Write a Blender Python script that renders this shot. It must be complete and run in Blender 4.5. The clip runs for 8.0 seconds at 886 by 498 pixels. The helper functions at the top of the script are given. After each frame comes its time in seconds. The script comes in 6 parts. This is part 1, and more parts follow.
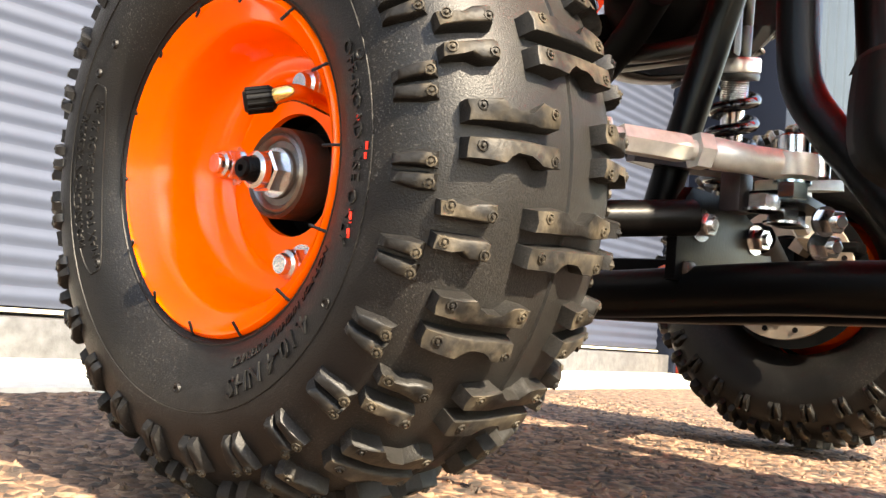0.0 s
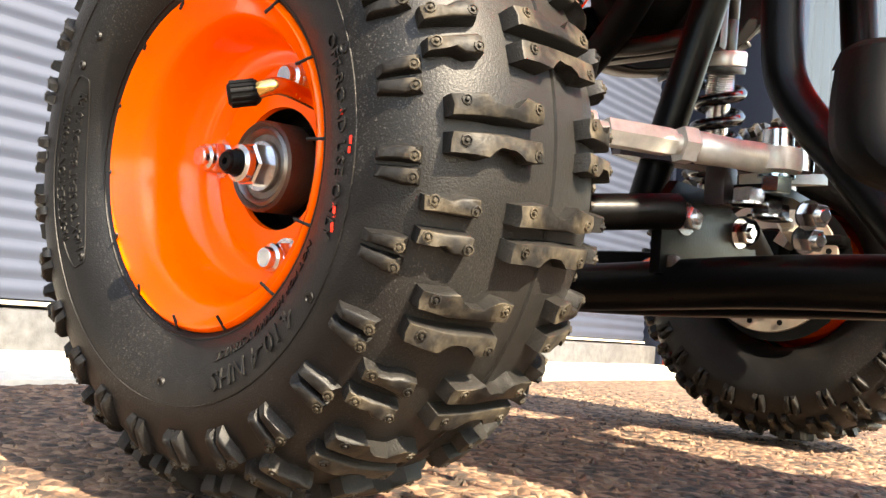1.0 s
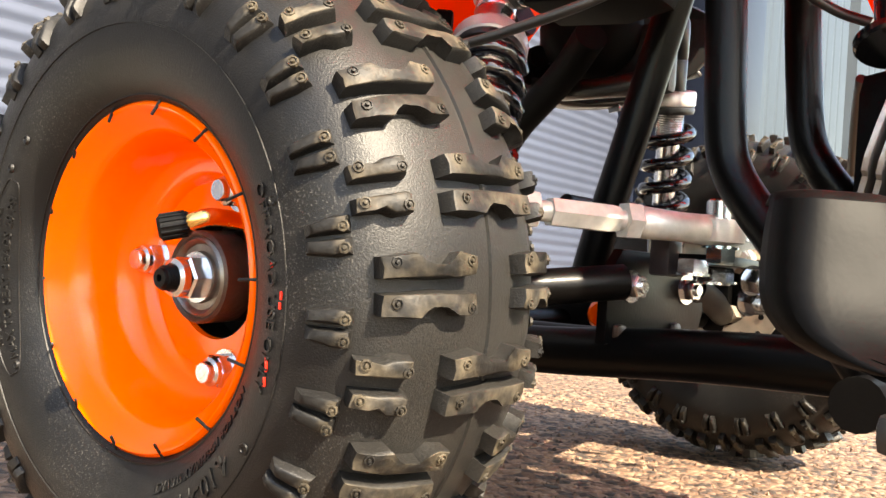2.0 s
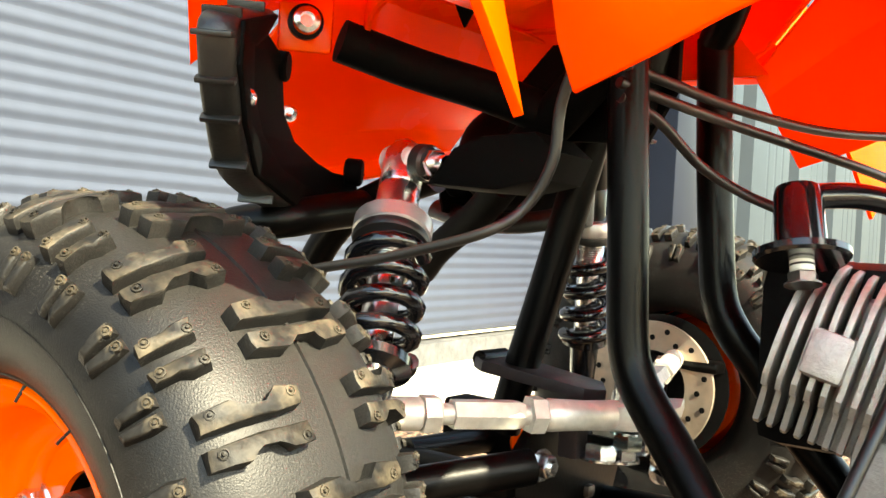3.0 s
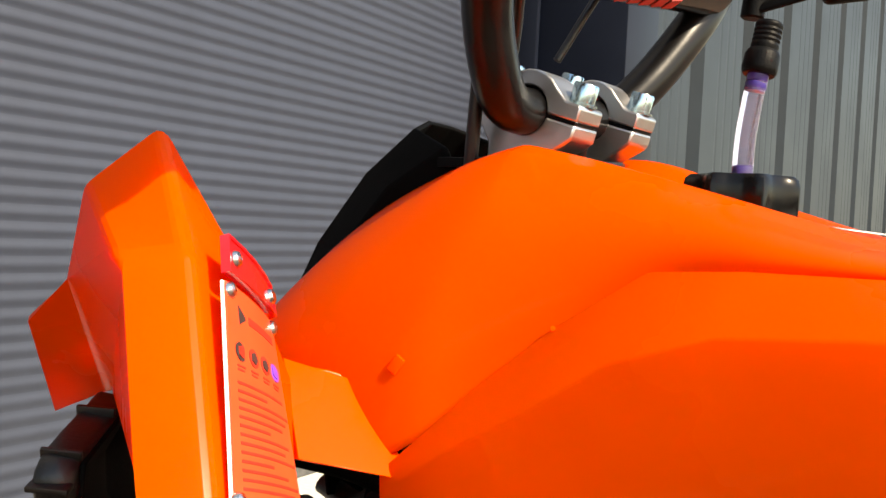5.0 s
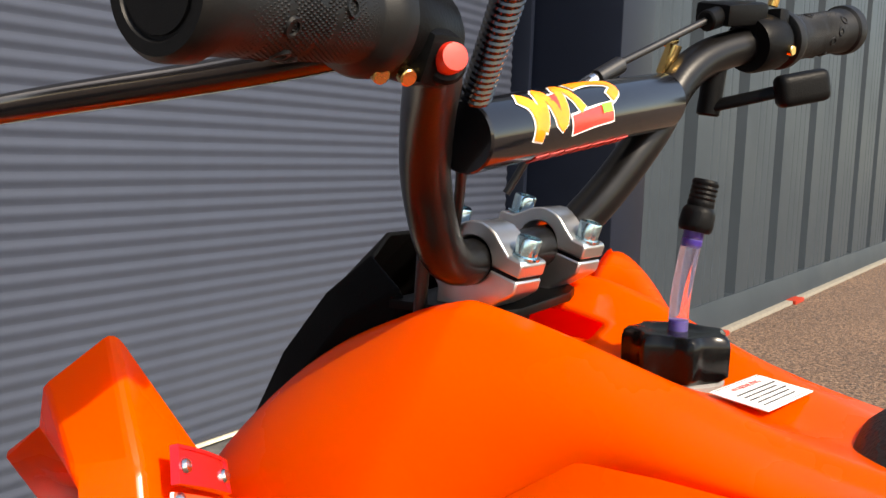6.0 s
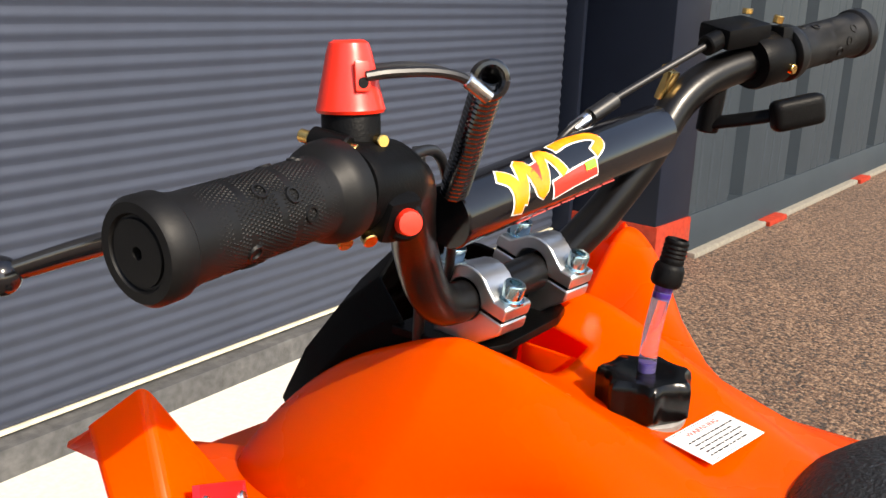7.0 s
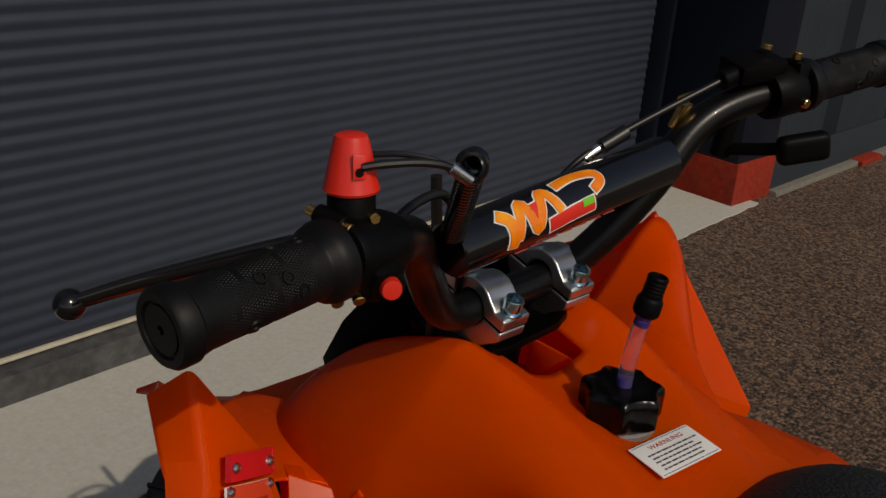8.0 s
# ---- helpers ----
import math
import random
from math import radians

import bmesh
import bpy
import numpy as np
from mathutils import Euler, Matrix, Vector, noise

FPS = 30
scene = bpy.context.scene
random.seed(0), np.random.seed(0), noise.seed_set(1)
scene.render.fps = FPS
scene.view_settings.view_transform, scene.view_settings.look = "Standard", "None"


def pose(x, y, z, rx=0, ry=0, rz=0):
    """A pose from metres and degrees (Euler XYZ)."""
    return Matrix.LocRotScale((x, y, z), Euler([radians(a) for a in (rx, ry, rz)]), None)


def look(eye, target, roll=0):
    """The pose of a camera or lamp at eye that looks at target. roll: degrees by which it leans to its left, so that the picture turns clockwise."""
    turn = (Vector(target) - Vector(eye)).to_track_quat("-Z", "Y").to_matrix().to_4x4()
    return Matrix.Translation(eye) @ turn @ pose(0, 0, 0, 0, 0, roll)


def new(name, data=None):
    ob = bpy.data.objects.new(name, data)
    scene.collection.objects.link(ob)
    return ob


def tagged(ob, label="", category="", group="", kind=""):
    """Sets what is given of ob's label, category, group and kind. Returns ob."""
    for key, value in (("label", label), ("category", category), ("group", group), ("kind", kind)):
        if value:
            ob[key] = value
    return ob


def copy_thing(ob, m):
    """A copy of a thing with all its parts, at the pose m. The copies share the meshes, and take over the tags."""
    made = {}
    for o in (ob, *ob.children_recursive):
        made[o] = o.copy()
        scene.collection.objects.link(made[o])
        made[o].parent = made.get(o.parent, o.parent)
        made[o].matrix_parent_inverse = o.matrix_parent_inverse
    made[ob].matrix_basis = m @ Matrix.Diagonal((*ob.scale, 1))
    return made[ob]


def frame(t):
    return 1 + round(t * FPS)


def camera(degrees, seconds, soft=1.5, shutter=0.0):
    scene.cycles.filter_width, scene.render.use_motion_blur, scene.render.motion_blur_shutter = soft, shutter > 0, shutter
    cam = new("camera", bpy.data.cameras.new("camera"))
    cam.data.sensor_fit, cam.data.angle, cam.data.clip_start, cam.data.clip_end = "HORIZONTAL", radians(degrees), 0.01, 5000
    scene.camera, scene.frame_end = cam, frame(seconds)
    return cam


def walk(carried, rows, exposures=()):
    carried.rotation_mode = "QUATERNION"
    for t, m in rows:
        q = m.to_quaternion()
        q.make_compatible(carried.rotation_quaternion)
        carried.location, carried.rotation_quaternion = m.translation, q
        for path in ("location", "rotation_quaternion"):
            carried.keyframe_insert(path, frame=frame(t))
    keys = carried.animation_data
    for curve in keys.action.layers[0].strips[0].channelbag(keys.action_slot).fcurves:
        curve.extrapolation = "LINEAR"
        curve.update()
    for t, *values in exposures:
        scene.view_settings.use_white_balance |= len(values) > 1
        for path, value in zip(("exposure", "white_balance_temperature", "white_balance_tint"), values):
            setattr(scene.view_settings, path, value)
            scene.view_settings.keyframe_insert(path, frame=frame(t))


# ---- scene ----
cam = camera(50.0, 8.0)
PATH = [
    (0.0, pose(0.3553, -0.4688, 0.0880, 94.327, -4.947, 42.960)),
    (0.5, pose(0.3534, -0.4695, 0.0887, 94.165, -4.845, 42.448)),
    (1.0, pose(0.3567, -0.4682, 0.0892, 93.850, -4.974, 42.257)),
    (1.2, pose(0.3577, -0.4689, 0.0929, 93.577, -5.156, 41.834)),
    (2.3, pose(0.3657, -0.4618, 0.1906, 90.245, -3.517, 39.666)),
    (2.5, pose(0.3699, -0.4590, 0.2149, 89.884, -3.306, 39.243)),
    (3.0, pose(0.3732, -0.4418, 0.2755, 89.160, -3.134, 38.013)),
    (3.5, pose(0.3743, -0.4277, 0.3286, 88.708, -3.375, 36.798)),
    (4.0, pose(0.3844, -0.4259, 0.3765, 89.486, -3.166, 35.820)),
    (4.5, pose(0.3917, -0.4182, 0.4265, 89.889, -3.822, 35.655)),
    (5.0, pose(0.4075, -0.4138, 0.4831, 88.808, -3.086, 35.814)),
    (5.2, pose(0.4131, -0.4103, 0.5032, 88.556, -2.970, 35.978)),
    (6.3, pose(0.4419, -0.4090, 0.6334, 80.386, -1.957, 36.954)),
    (6.5, pose(0.4489, -0.4088, 0.6584, 78.067, -1.906, 37.671)),
    (7.0, pose(0.4758, -0.4108, 0.6992, 74.516, -2.138, 40.468)),
    (7.5, pose(0.5039, -0.4166, 0.7497, 70.314, -3.245, 43.775)),
    (8.0, pose(0.5345, -0.4135, 0.7872, 67.742, -4.105, 47.156)),
]
walk(cam, PATH, [(0.0, 2.95, 8000, 10), (1.2, 2.95, 8000, 10), (2.5, 3.0, 7900, 9), (3.1, 3.05, 8400, -4), (3.5, 2.90, 8400, -8), (4.5, 2.08, 8400, 6), (5.0, 1.42, 8500, 10), (6.5, 1.25, 7400, 12), (7.6, 0.9, 7400, 12), (7.7, 0.6, 7400, 12),
                 (7.8, 0.0, 7400, 12), (7.9, -0.55, 7400, 12), (8.0, -1.15, 7400, 12)])

# ---- light ----
SUN_AZ, SUN_EL = radians(-6.2), radians(42)
world = bpy.data.worlds.new("world")
scene.world = world
world.use_nodes = True
sky = world.node_tree.nodes.new("ShaderNodeTexSky")
sky.sky_type, sky.sun_disc = "NISHITA", False
sky.sun_elevation, sky.sun_rotation = SUN_EL, radians(90) - SUN_AZ
world.node_tree.links.new(sky.outputs[0], world.node_tree.nodes["Background"].inputs[0])
world.node_tree.nodes["Background"].inputs[1].default_value = 0.15
sun = new("sun", bpy.data.lights.new("sun", "SUN"))
sun.data.energy, sun.data.angle, sun.data.color = 4.0, radians(0.53), (1.0, 0.95, 0.86)
sun_way = Vector((math.cos(SUN_AZ) * math.cos(SUN_EL), math.sin(SUN_AZ) * math.cos(SUN_EL), math.sin(SUN_EL)))
sun.matrix_basis = look(sun_way * 20, (0, 0, 0))


# ---- materials ----
def material(name, colour, rough=0.5, metal=0.0, coat=0.0, scale=60.0, vary=0.12, bump=0.0, bump_scale=400.0,
             second=None, second_scale=8.0, second_amount=0.5, through_light=0.0, through_colour=None, spec=0.5, rough_vary=0.1, objvary=0.0):
    m = bpy.data.materials.new(name)
    m.use_nodes = True
    nt = m.node_tree
    n, l = nt.nodes, nt.links
    b = n["Principled BSDF"]
    b.inputs["Metallic"].default_value = metal
    b.inputs["Coat Weight"].default_value = coat
    b.inputs["Coat Roughness"].default_value = 0.06
    b.inputs["Specular IOR Level"].default_value = spec
    co = n.new("ShaderNodeTexCoord")
    fine = n.new("ShaderNodeTexNoise")
    fine.inputs["Scale"].default_value, fine.inputs["Detail"].default_value = scale, 6
    l.new(co.outputs["Object"], fine.inputs["Vector"])
    big = n.new("ShaderNodeTexNoise")
    big.inputs["Scale"].default_value, big.inputs["Detail"].default_value = second_scale, 5
    l.new(co.outputs["Object"], big.inputs["Vector"])
    ramp = n.new("ShaderNodeMapRange")
    ramp.inputs["From Min"].default_value, ramp.inputs["From Max"].default_value = 0.3, 0.7
    ramp.inputs["To Min"].default_value, ramp.inputs["To Max"].default_value = 1 - vary, 1 + vary
    l.new(fine.outputs["Fac"], ramp.inputs["Value"])
    base = n.new("ShaderNodeMix")
    base.data_type = "RGBA"
    base.inputs["A"].default_value = (*colour, 1)
    base.inputs["B"].default_value = (*(second or colour), 1)
    mr = n.new("ShaderNodeMapRange")
    mr.inputs["From Min"].default_value, mr.inputs["From Max"].default_value = 0.45, 0.7
    mr.inputs["To Max"].default_value = second_amount
    l.new(big.outputs["Fac"], mr.inputs["Value"])
    l.new(mr.outputs[0], base.inputs["Factor"])
    mul = n.new("ShaderNodeMix")
    mul.data_type, mul.blend_type = "RGBA", "MULTIPLY"
    mul.inputs["Factor"].default_value = 1
    l.new(base.outputs["Result"], mul.inputs["A"])
    tone = ramp.outputs[0]
    if objvary:
        info = n.new("ShaderNodeObjectInfo")
        orm = n.new("ShaderNodeMapRange")
        orm.inputs["To Min"].default_value, orm.inputs["To Max"].default_value = 1 - objvary, 1 + objvary
        l.new(info.outputs["Random"], orm.inputs["Value"])
        mm = n.new("ShaderNodeMath")
        mm.operation = "MULTIPLY"
        l.new(tone, mm.inputs[0])
        l.new(orm.outputs[0], mm.inputs[1])
        tone = mm.outputs[0]
    l.new(tone, mul.inputs["B"])
    l.new(mul.outputs["Result"], b.inputs["Base Color"])
    rr = n.new("ShaderNodeMapRange")
    rr.inputs["To Min"].default_value = max(0.02, rough - rough_vary)
    rr.inputs["To Max"].default_value = min(1, rough + rough_vary)
    l.new(big.outputs["Fac"], rr.inputs["Value"])
    l.new(rr.outputs[0], b.inputs["Roughness"])
    if bump:
        bn = n.new("ShaderNodeTexNoise")
        bn.inputs["Scale"].default_value, bn.inputs["Detail"].default_value = bump_scale, 4
        l.new(co.outputs["Object"], bn.inputs["Vector"])
        bp = n.new("ShaderNodeBump")
        bp.inputs["Strength"].default_value, bp.inputs["Distance"].default_value = bump, 0.002
        l.new(bn.outputs["Fac"], bp.inputs["Height"])
        l.new(bp.outputs[0], b.inputs["Normal"])
    if through_light:
        tr = n.new("ShaderNodeBsdfTranslucent")
        tr.inputs["Color"].default_value = (*(through_colour or colour), 1)
        mx = n.new("ShaderNodeMixShader")
        mx.inputs[0].default_value = through_light
        l.new(b.outputs[0], mx.inputs[1])
        l.new(tr.outputs[0], mx.inputs[2])
        l.new(mx.outputs[0], n["Material Output"].inputs["Surface"])
    return m


ORANGE = material("orange_plastic", (0.95, 0.128, 0.0005), 0.27, coat=0.12, vary=0.03, scale=30, second=(0.92, 0.116, 0.0005), second_amount=0.6,
                  through_light=0.60, through_colour=(0.97, 0.036, 0.0002), rough_vary=0.05, bump=0.02, bump_scale=60, spec=0.22)
RIM = material("orange_rim_paint", (0.92, 0.100, 0.001), 0.17, coat=0.12, vary=0.03, second=(0.86, 0.085, 0.001), rough_vary=0.05, bump=0.03, bump_scale=120, spec=0.18)
SATIN = material("satin_black_bar", (0.0030, 0.0028, 0.0030), 0.32, coat=0.05, vary=0.2, scale=200, second=(0.005, 0.0045, 0.0045), bump=0.03, bump_scale=500, spec=0.22)
MATT = material("matt_black_plastic", (0.0008, 0.0007, 0.0007), 0.7, vary=0.2, scale=300, second=(0.0016, 0.0014, 0.0013), second_scale=25, bump=0.1, bump_scale=700, spec=0.06)
SATINALU = material("satin_aluminium", (0.66, 0.63, 0.61), 0.28, metal=1.0, vary=0.06, scale=240, second=(0.55, 0.52, 0.50), second_scale=60, bump=0.05, bump_scale=300)
COLLAR = material("plated_collar", (0.46, 0.44, 0.43), 0.32, metal=0.7, vary=0.06, scale=240, second=(0.38, 0.36, 0.35), second_scale=60)
STEEL = material("dark_mill_steel", (0.040, 0.030, 0.030), 0.38, metal=0.6, vary=0.2, scale=150, second=(0.022, 0.016, 0.016), second_scale=50, bump=0.08)
RED = material("red_plastic", (0.70, 0.022, 0.008), 0.35, coat=0.2, vary=0.04, second=(0.6, 0.02, 0.01))
KNOB = material("tread_rubber", (0.0085, 0.0080, 0.0075), 0.5, vary=0.4, scale=420, second=(0.058, 0.047, 0.032), second_scale=60, second_amount=0.9,
                bump=0.14, bump_scale=420, spec=0.14, objvary=0.30)
BLACK = material("black_painted_steel", (0.0009, 0.0008, 0.0008), 0.36, coat=0.03, vary=0.2, scale=200, second=(0.0022, 0.0019, 0.0017), bump=0.06, bump_scale=500, spec=0.10)
PLASTIC = material("black_plastic", (0.0022, 0.0022, 0.0024), 0.45, vary=0.2, scale=300, second=(0.0045, 0.0043, 0.0042), second_scale=25, bump=0.12, bump_scale=900, spec=0.08)
GLOSSY = material("glossy_black_plastic", (0.004, 0.004, 0.005), 0.16, coat=0.2, vary=0.1, second=(0.006, 0.006, 0.008), rough_vary=0.05)
GREYPLASTIC = material("scuffed_black_plastic", (0.0050, 0.0046, 0.0044), 0.4, vary=0.3, scale=120, second=(0.0125, 0.0115, 0.0108), second_scale=22, bump=0.12, bump_scale=500)
GUARD = material("dusty_black_guard", (0.0014, 0.0013, 0.0013), 0.48, vary=0.25, scale=160, second=(0.0042, 0.0039, 0.0036), second_scale=24, bump=0.03, bump_scale=500, spec=0.06)
GRIP = material("grip_rubber", (0.0028, 0.0028, 0.0030), 0.5, vary=0.2, scale=600, second=(0.0065, 0.0062, 0.0062), second_scale=40, bump=0.05, bump_scale=1800, spec=0.2)
HOSE = material("black_hose_rubber", (0.006, 0.0055, 0.0055), 0.4, vary=0.2, second=(0.010, 0.009, 0.009))
ZINC = material("zinc_steel", (0.62, 0.63, 0.64), 0.24, metal=1, vary=0.12, scale=300, second=(0.45, 0.45, 0.46), second_scale=120, bump=0.05)
BLUEZINC = material("blue_zinc_steel", (0.42, 0.60, 0.68), 0.2, metal=1, vary=0.15, scale=200, second=(0.65, 0.68, 0.66), second_scale=150)
CHROME = material("chrome", (0.66, 0.65, 0.64), 0.22, metal=1, vary=0.03, second=(0.74, 0.74, 0.74), rough_vary=0.05)
ALU = material("cast_aluminium", (0.34, 0.32, 0.30), 0.45, metal=0.5, vary=0.12, scale=240, second=(0.23, 0.21, 0.195), second_scale=40, bump=0.3, bump_scale=700)
TIEROD = material("pale_plated_steel", (0.50, 0.48, 0.42), 0.40, metal=0.4, vary=0.12, scale=160, second=(0.34, 0.30, 0.24), second_scale=70, bump=0.08)
BRASS = material("brass", (0.70, 0.46, 0.16), 0.24, metal=1, vary=0.1, second=(0.5, 0.3, 0.1), second_scale=90)
DISC = material("brake_disc_steel", (0.34, 0.29, 0.235), 0.4, metal=0.7, vary=0.15, scale=90, second=(0.35, 0.25, 0.17), second_scale=45, second_amount=0.6, bump=0.08)
ROLLER = material("roller_door_paint", (0.0265, 0.0325, 0.0495), 0.5, vary=0.06, scale=25, second=(0.0225, 0.0285, 0.0445), second_scale=3, bump=0.04, bump_scale=200, objvary=0.03, spec=0.35)
CLAD = material("grey_cladding_paint", (0.0225, 0.0300, 0.0375), 0.5, vary=0.06, scale=12, second=(0.019, 0.0255, 0.0325), second_scale=2.5, bump=0.04, bump_scale=120, spec=0.15)
NAVY = material("navy_panel_paint", (0.0072, 0.0097, 0.0175), 0.4, vary=0.08, scale=10, second=(0.012, 0.016, 0.028), second_scale=2, spec=0.14)
REDPAINT = material("red_floor_paint", (0.27, 0.026, 0.012), 0.8, vary=0.2, scale=60, second=(0.20, 0.04, 0.026), second_scale=18, bump=0.2, spec=0.12)
CONCRETE = material("sill_concrete", (0.050, 0.050, 0.051), 0.6, vary=0.35, scale=60, second=(0.095, 0.093, 0.09), second_scale=9, bump=0.35, bump_scale=300)
APRON = material("pale_concrete", (0.468, 0.450, 0.392), 0.8, vary=0.08, scale=120, second=(0.46, 0.44, 0.385), second_scale=6, bump=0.2, bump_scale=300)
MORTAR = material("beige_mortar", (0.169, 0.153, 0.124), 0.8, vary=0.2, scale=90, second=(0.17, 0.15, 0.12), second_scale=9, bump=0.3, bump_scale=300)
DARKSTEEL = material("greasy_bearing_steel", (0.16, 0.14, 0.125), 0.32, metal=0.9, vary=0.2, scale=200, second=(0.07, 0.05, 0.04), second_scale=60, bump=0.1)
CREAM = material("cream_rubber_seal", (0.55, 0.50, 0.38), 0.5, vary=0.15, second=(0.4, 0.36, 0.28))
WHITE = material("white_label", (0.78, 0.77, 0.74), 0.4, vary=0.03, second=(0.74, 0.73, 0.7))
INK = material("dark_print", (0.022, 0.020, 0.020), 0.5, vary=0.1)
REDINK = material("red_print", (0.34, 0.020, 0.010), 0.5, vary=0.1)
PLATE = material("orange_warning_plate", (0.66, 0.062, 0.022), 0.35, coat=0.1, vary=0.05, second=(0.6, 0.05, 0.018))
REFLECTOR = material("red_reflector", (0.62, 0.012, 0.02), 0.12, coat=0.8, vary=0.05, second=(0.5, 0.01, 0.015))
YELLOWINK = material("yellow_orange_print", (0.88, 0.20, 0.003), 0.35, coat=0.2, vary=0.05, second=(0.92, 0.36, 0.006), second_scale=60, second_amount=1.0)
BLUEINK = material("violet_blue_print", (0.16, 0.045, 0.42), 0.4, vary=0.1)
GREENINK = material("green_print", (0.16, 0.55, 0.03), 0.35, vary=0.05)
CERAMIC = material("white_ceramic", (0.72, 0.68, 0.60), 0.25, coat=0.3, vary=0.05, second=(0.6, 0.55, 0.48))
SEATVINYL = material("black_seat_vinyl", (0.010, 0.010, 0.0105), 0.5, vary=0.15, scale=200, bump=0.8, bump_scale=420)


def asphalt_material():
    m = bpy.data.materials.new("brown_asphalt")
    m.use_nodes = True
    n, l = m.node_tree.nodes, m.node_tree.links
    b = n["Principled BSDF"]
    co = n.new("ShaderNodeTexCoord")
    stones = n.new("ShaderNodeTexVoronoi")
    stones.inputs["Scale"].default_value = 150
    l.new(co.outputs["Object"], stones.inputs["Vector"])
    fine = n.new("ShaderNodeTexNoise")
    fine.inputs["Scale"].default_value, fine.inputs["Detail"].default_value = 95, 9
    l.new(co.outputs["Object"], fine.inputs["Vector"])
    big = n.new("ShaderNodeTexNoise")
    big.inputs["Scale"].default_value, big.inputs["Detail"].default_value = 2.2, 6
    l.new(co.outputs["Object"], big.inputs["Vector"])
    ramp = n.new("ShaderNodeValToRGB")
    e = ramp.color_ramp.elements
    e[0].position, e[0].color = 0.37, (0.024, 0.015, 0.010, 1)
    e[1].position, e[1].color = 0.66, (0.200, 0.125, 0.077, 1)
    mid = ramp.color_ramp.elements.new(0.5)
    mid.color = (0.100, 0.053, 0.030, 1)
    sep = n.new("ShaderNodeSeparateColor")
    l.new(stones.outputs["Color"], sep.inputs[0])
    add = n.new("ShaderNodeMix")
    add.inputs["Factor"].default_value = 0.70
    l.new(sep.outputs[0], add.inputs["A"])
    l.new(fine.outputs["Fac"], add.inputs["B"])
    l.new(add.outputs["Result"], ramp.inputs["Fac"])
    mul = n.new("ShaderNodeMix")
    mul.data_type, mul.blend_type = "RGBA", "MULTIPLY"
    mul.inputs["Factor"].default_value = 1
    mr = n.new("ShaderNodeMapRange")
    mr.inputs["From Min"].default_value, mr.inputs["From Max"].default_value = 0.3, 0.7
    mr.inputs["To Min"].default_value, mr.inputs["To Max"].default_value = 0.82, 1.15
    l.new(big.outputs["Fac"], mr.inputs["Value"])
    l.new(ramp.outputs["Color"], mul.inputs["A"])
    l.new(mr.outputs[0], mul.inputs["B"])
    l.new(mul.outputs["Result"], b.inputs["Base Color"])
    b.inputs["Roughness"].default_value = 0.85
    bp = n.new("ShaderNodeBump")
    bp.inputs["Strength"].default_value, bp.inputs["Distance"].default_value = 0.9, 0.004
    hs = n.new("ShaderNodeMath")
    hs.operation = "SUBTRACT"
    l.new(fine.outputs["Fac"], hs.inputs[0])
    l.new(stones.outputs["Distance"], hs.inputs[1])
    l.new(hs.outputs[0], bp.inputs["Height"])
    l.new(bp.outputs[0], b.inputs["Normal"])
    return m


ASPHALT = asphalt_material()


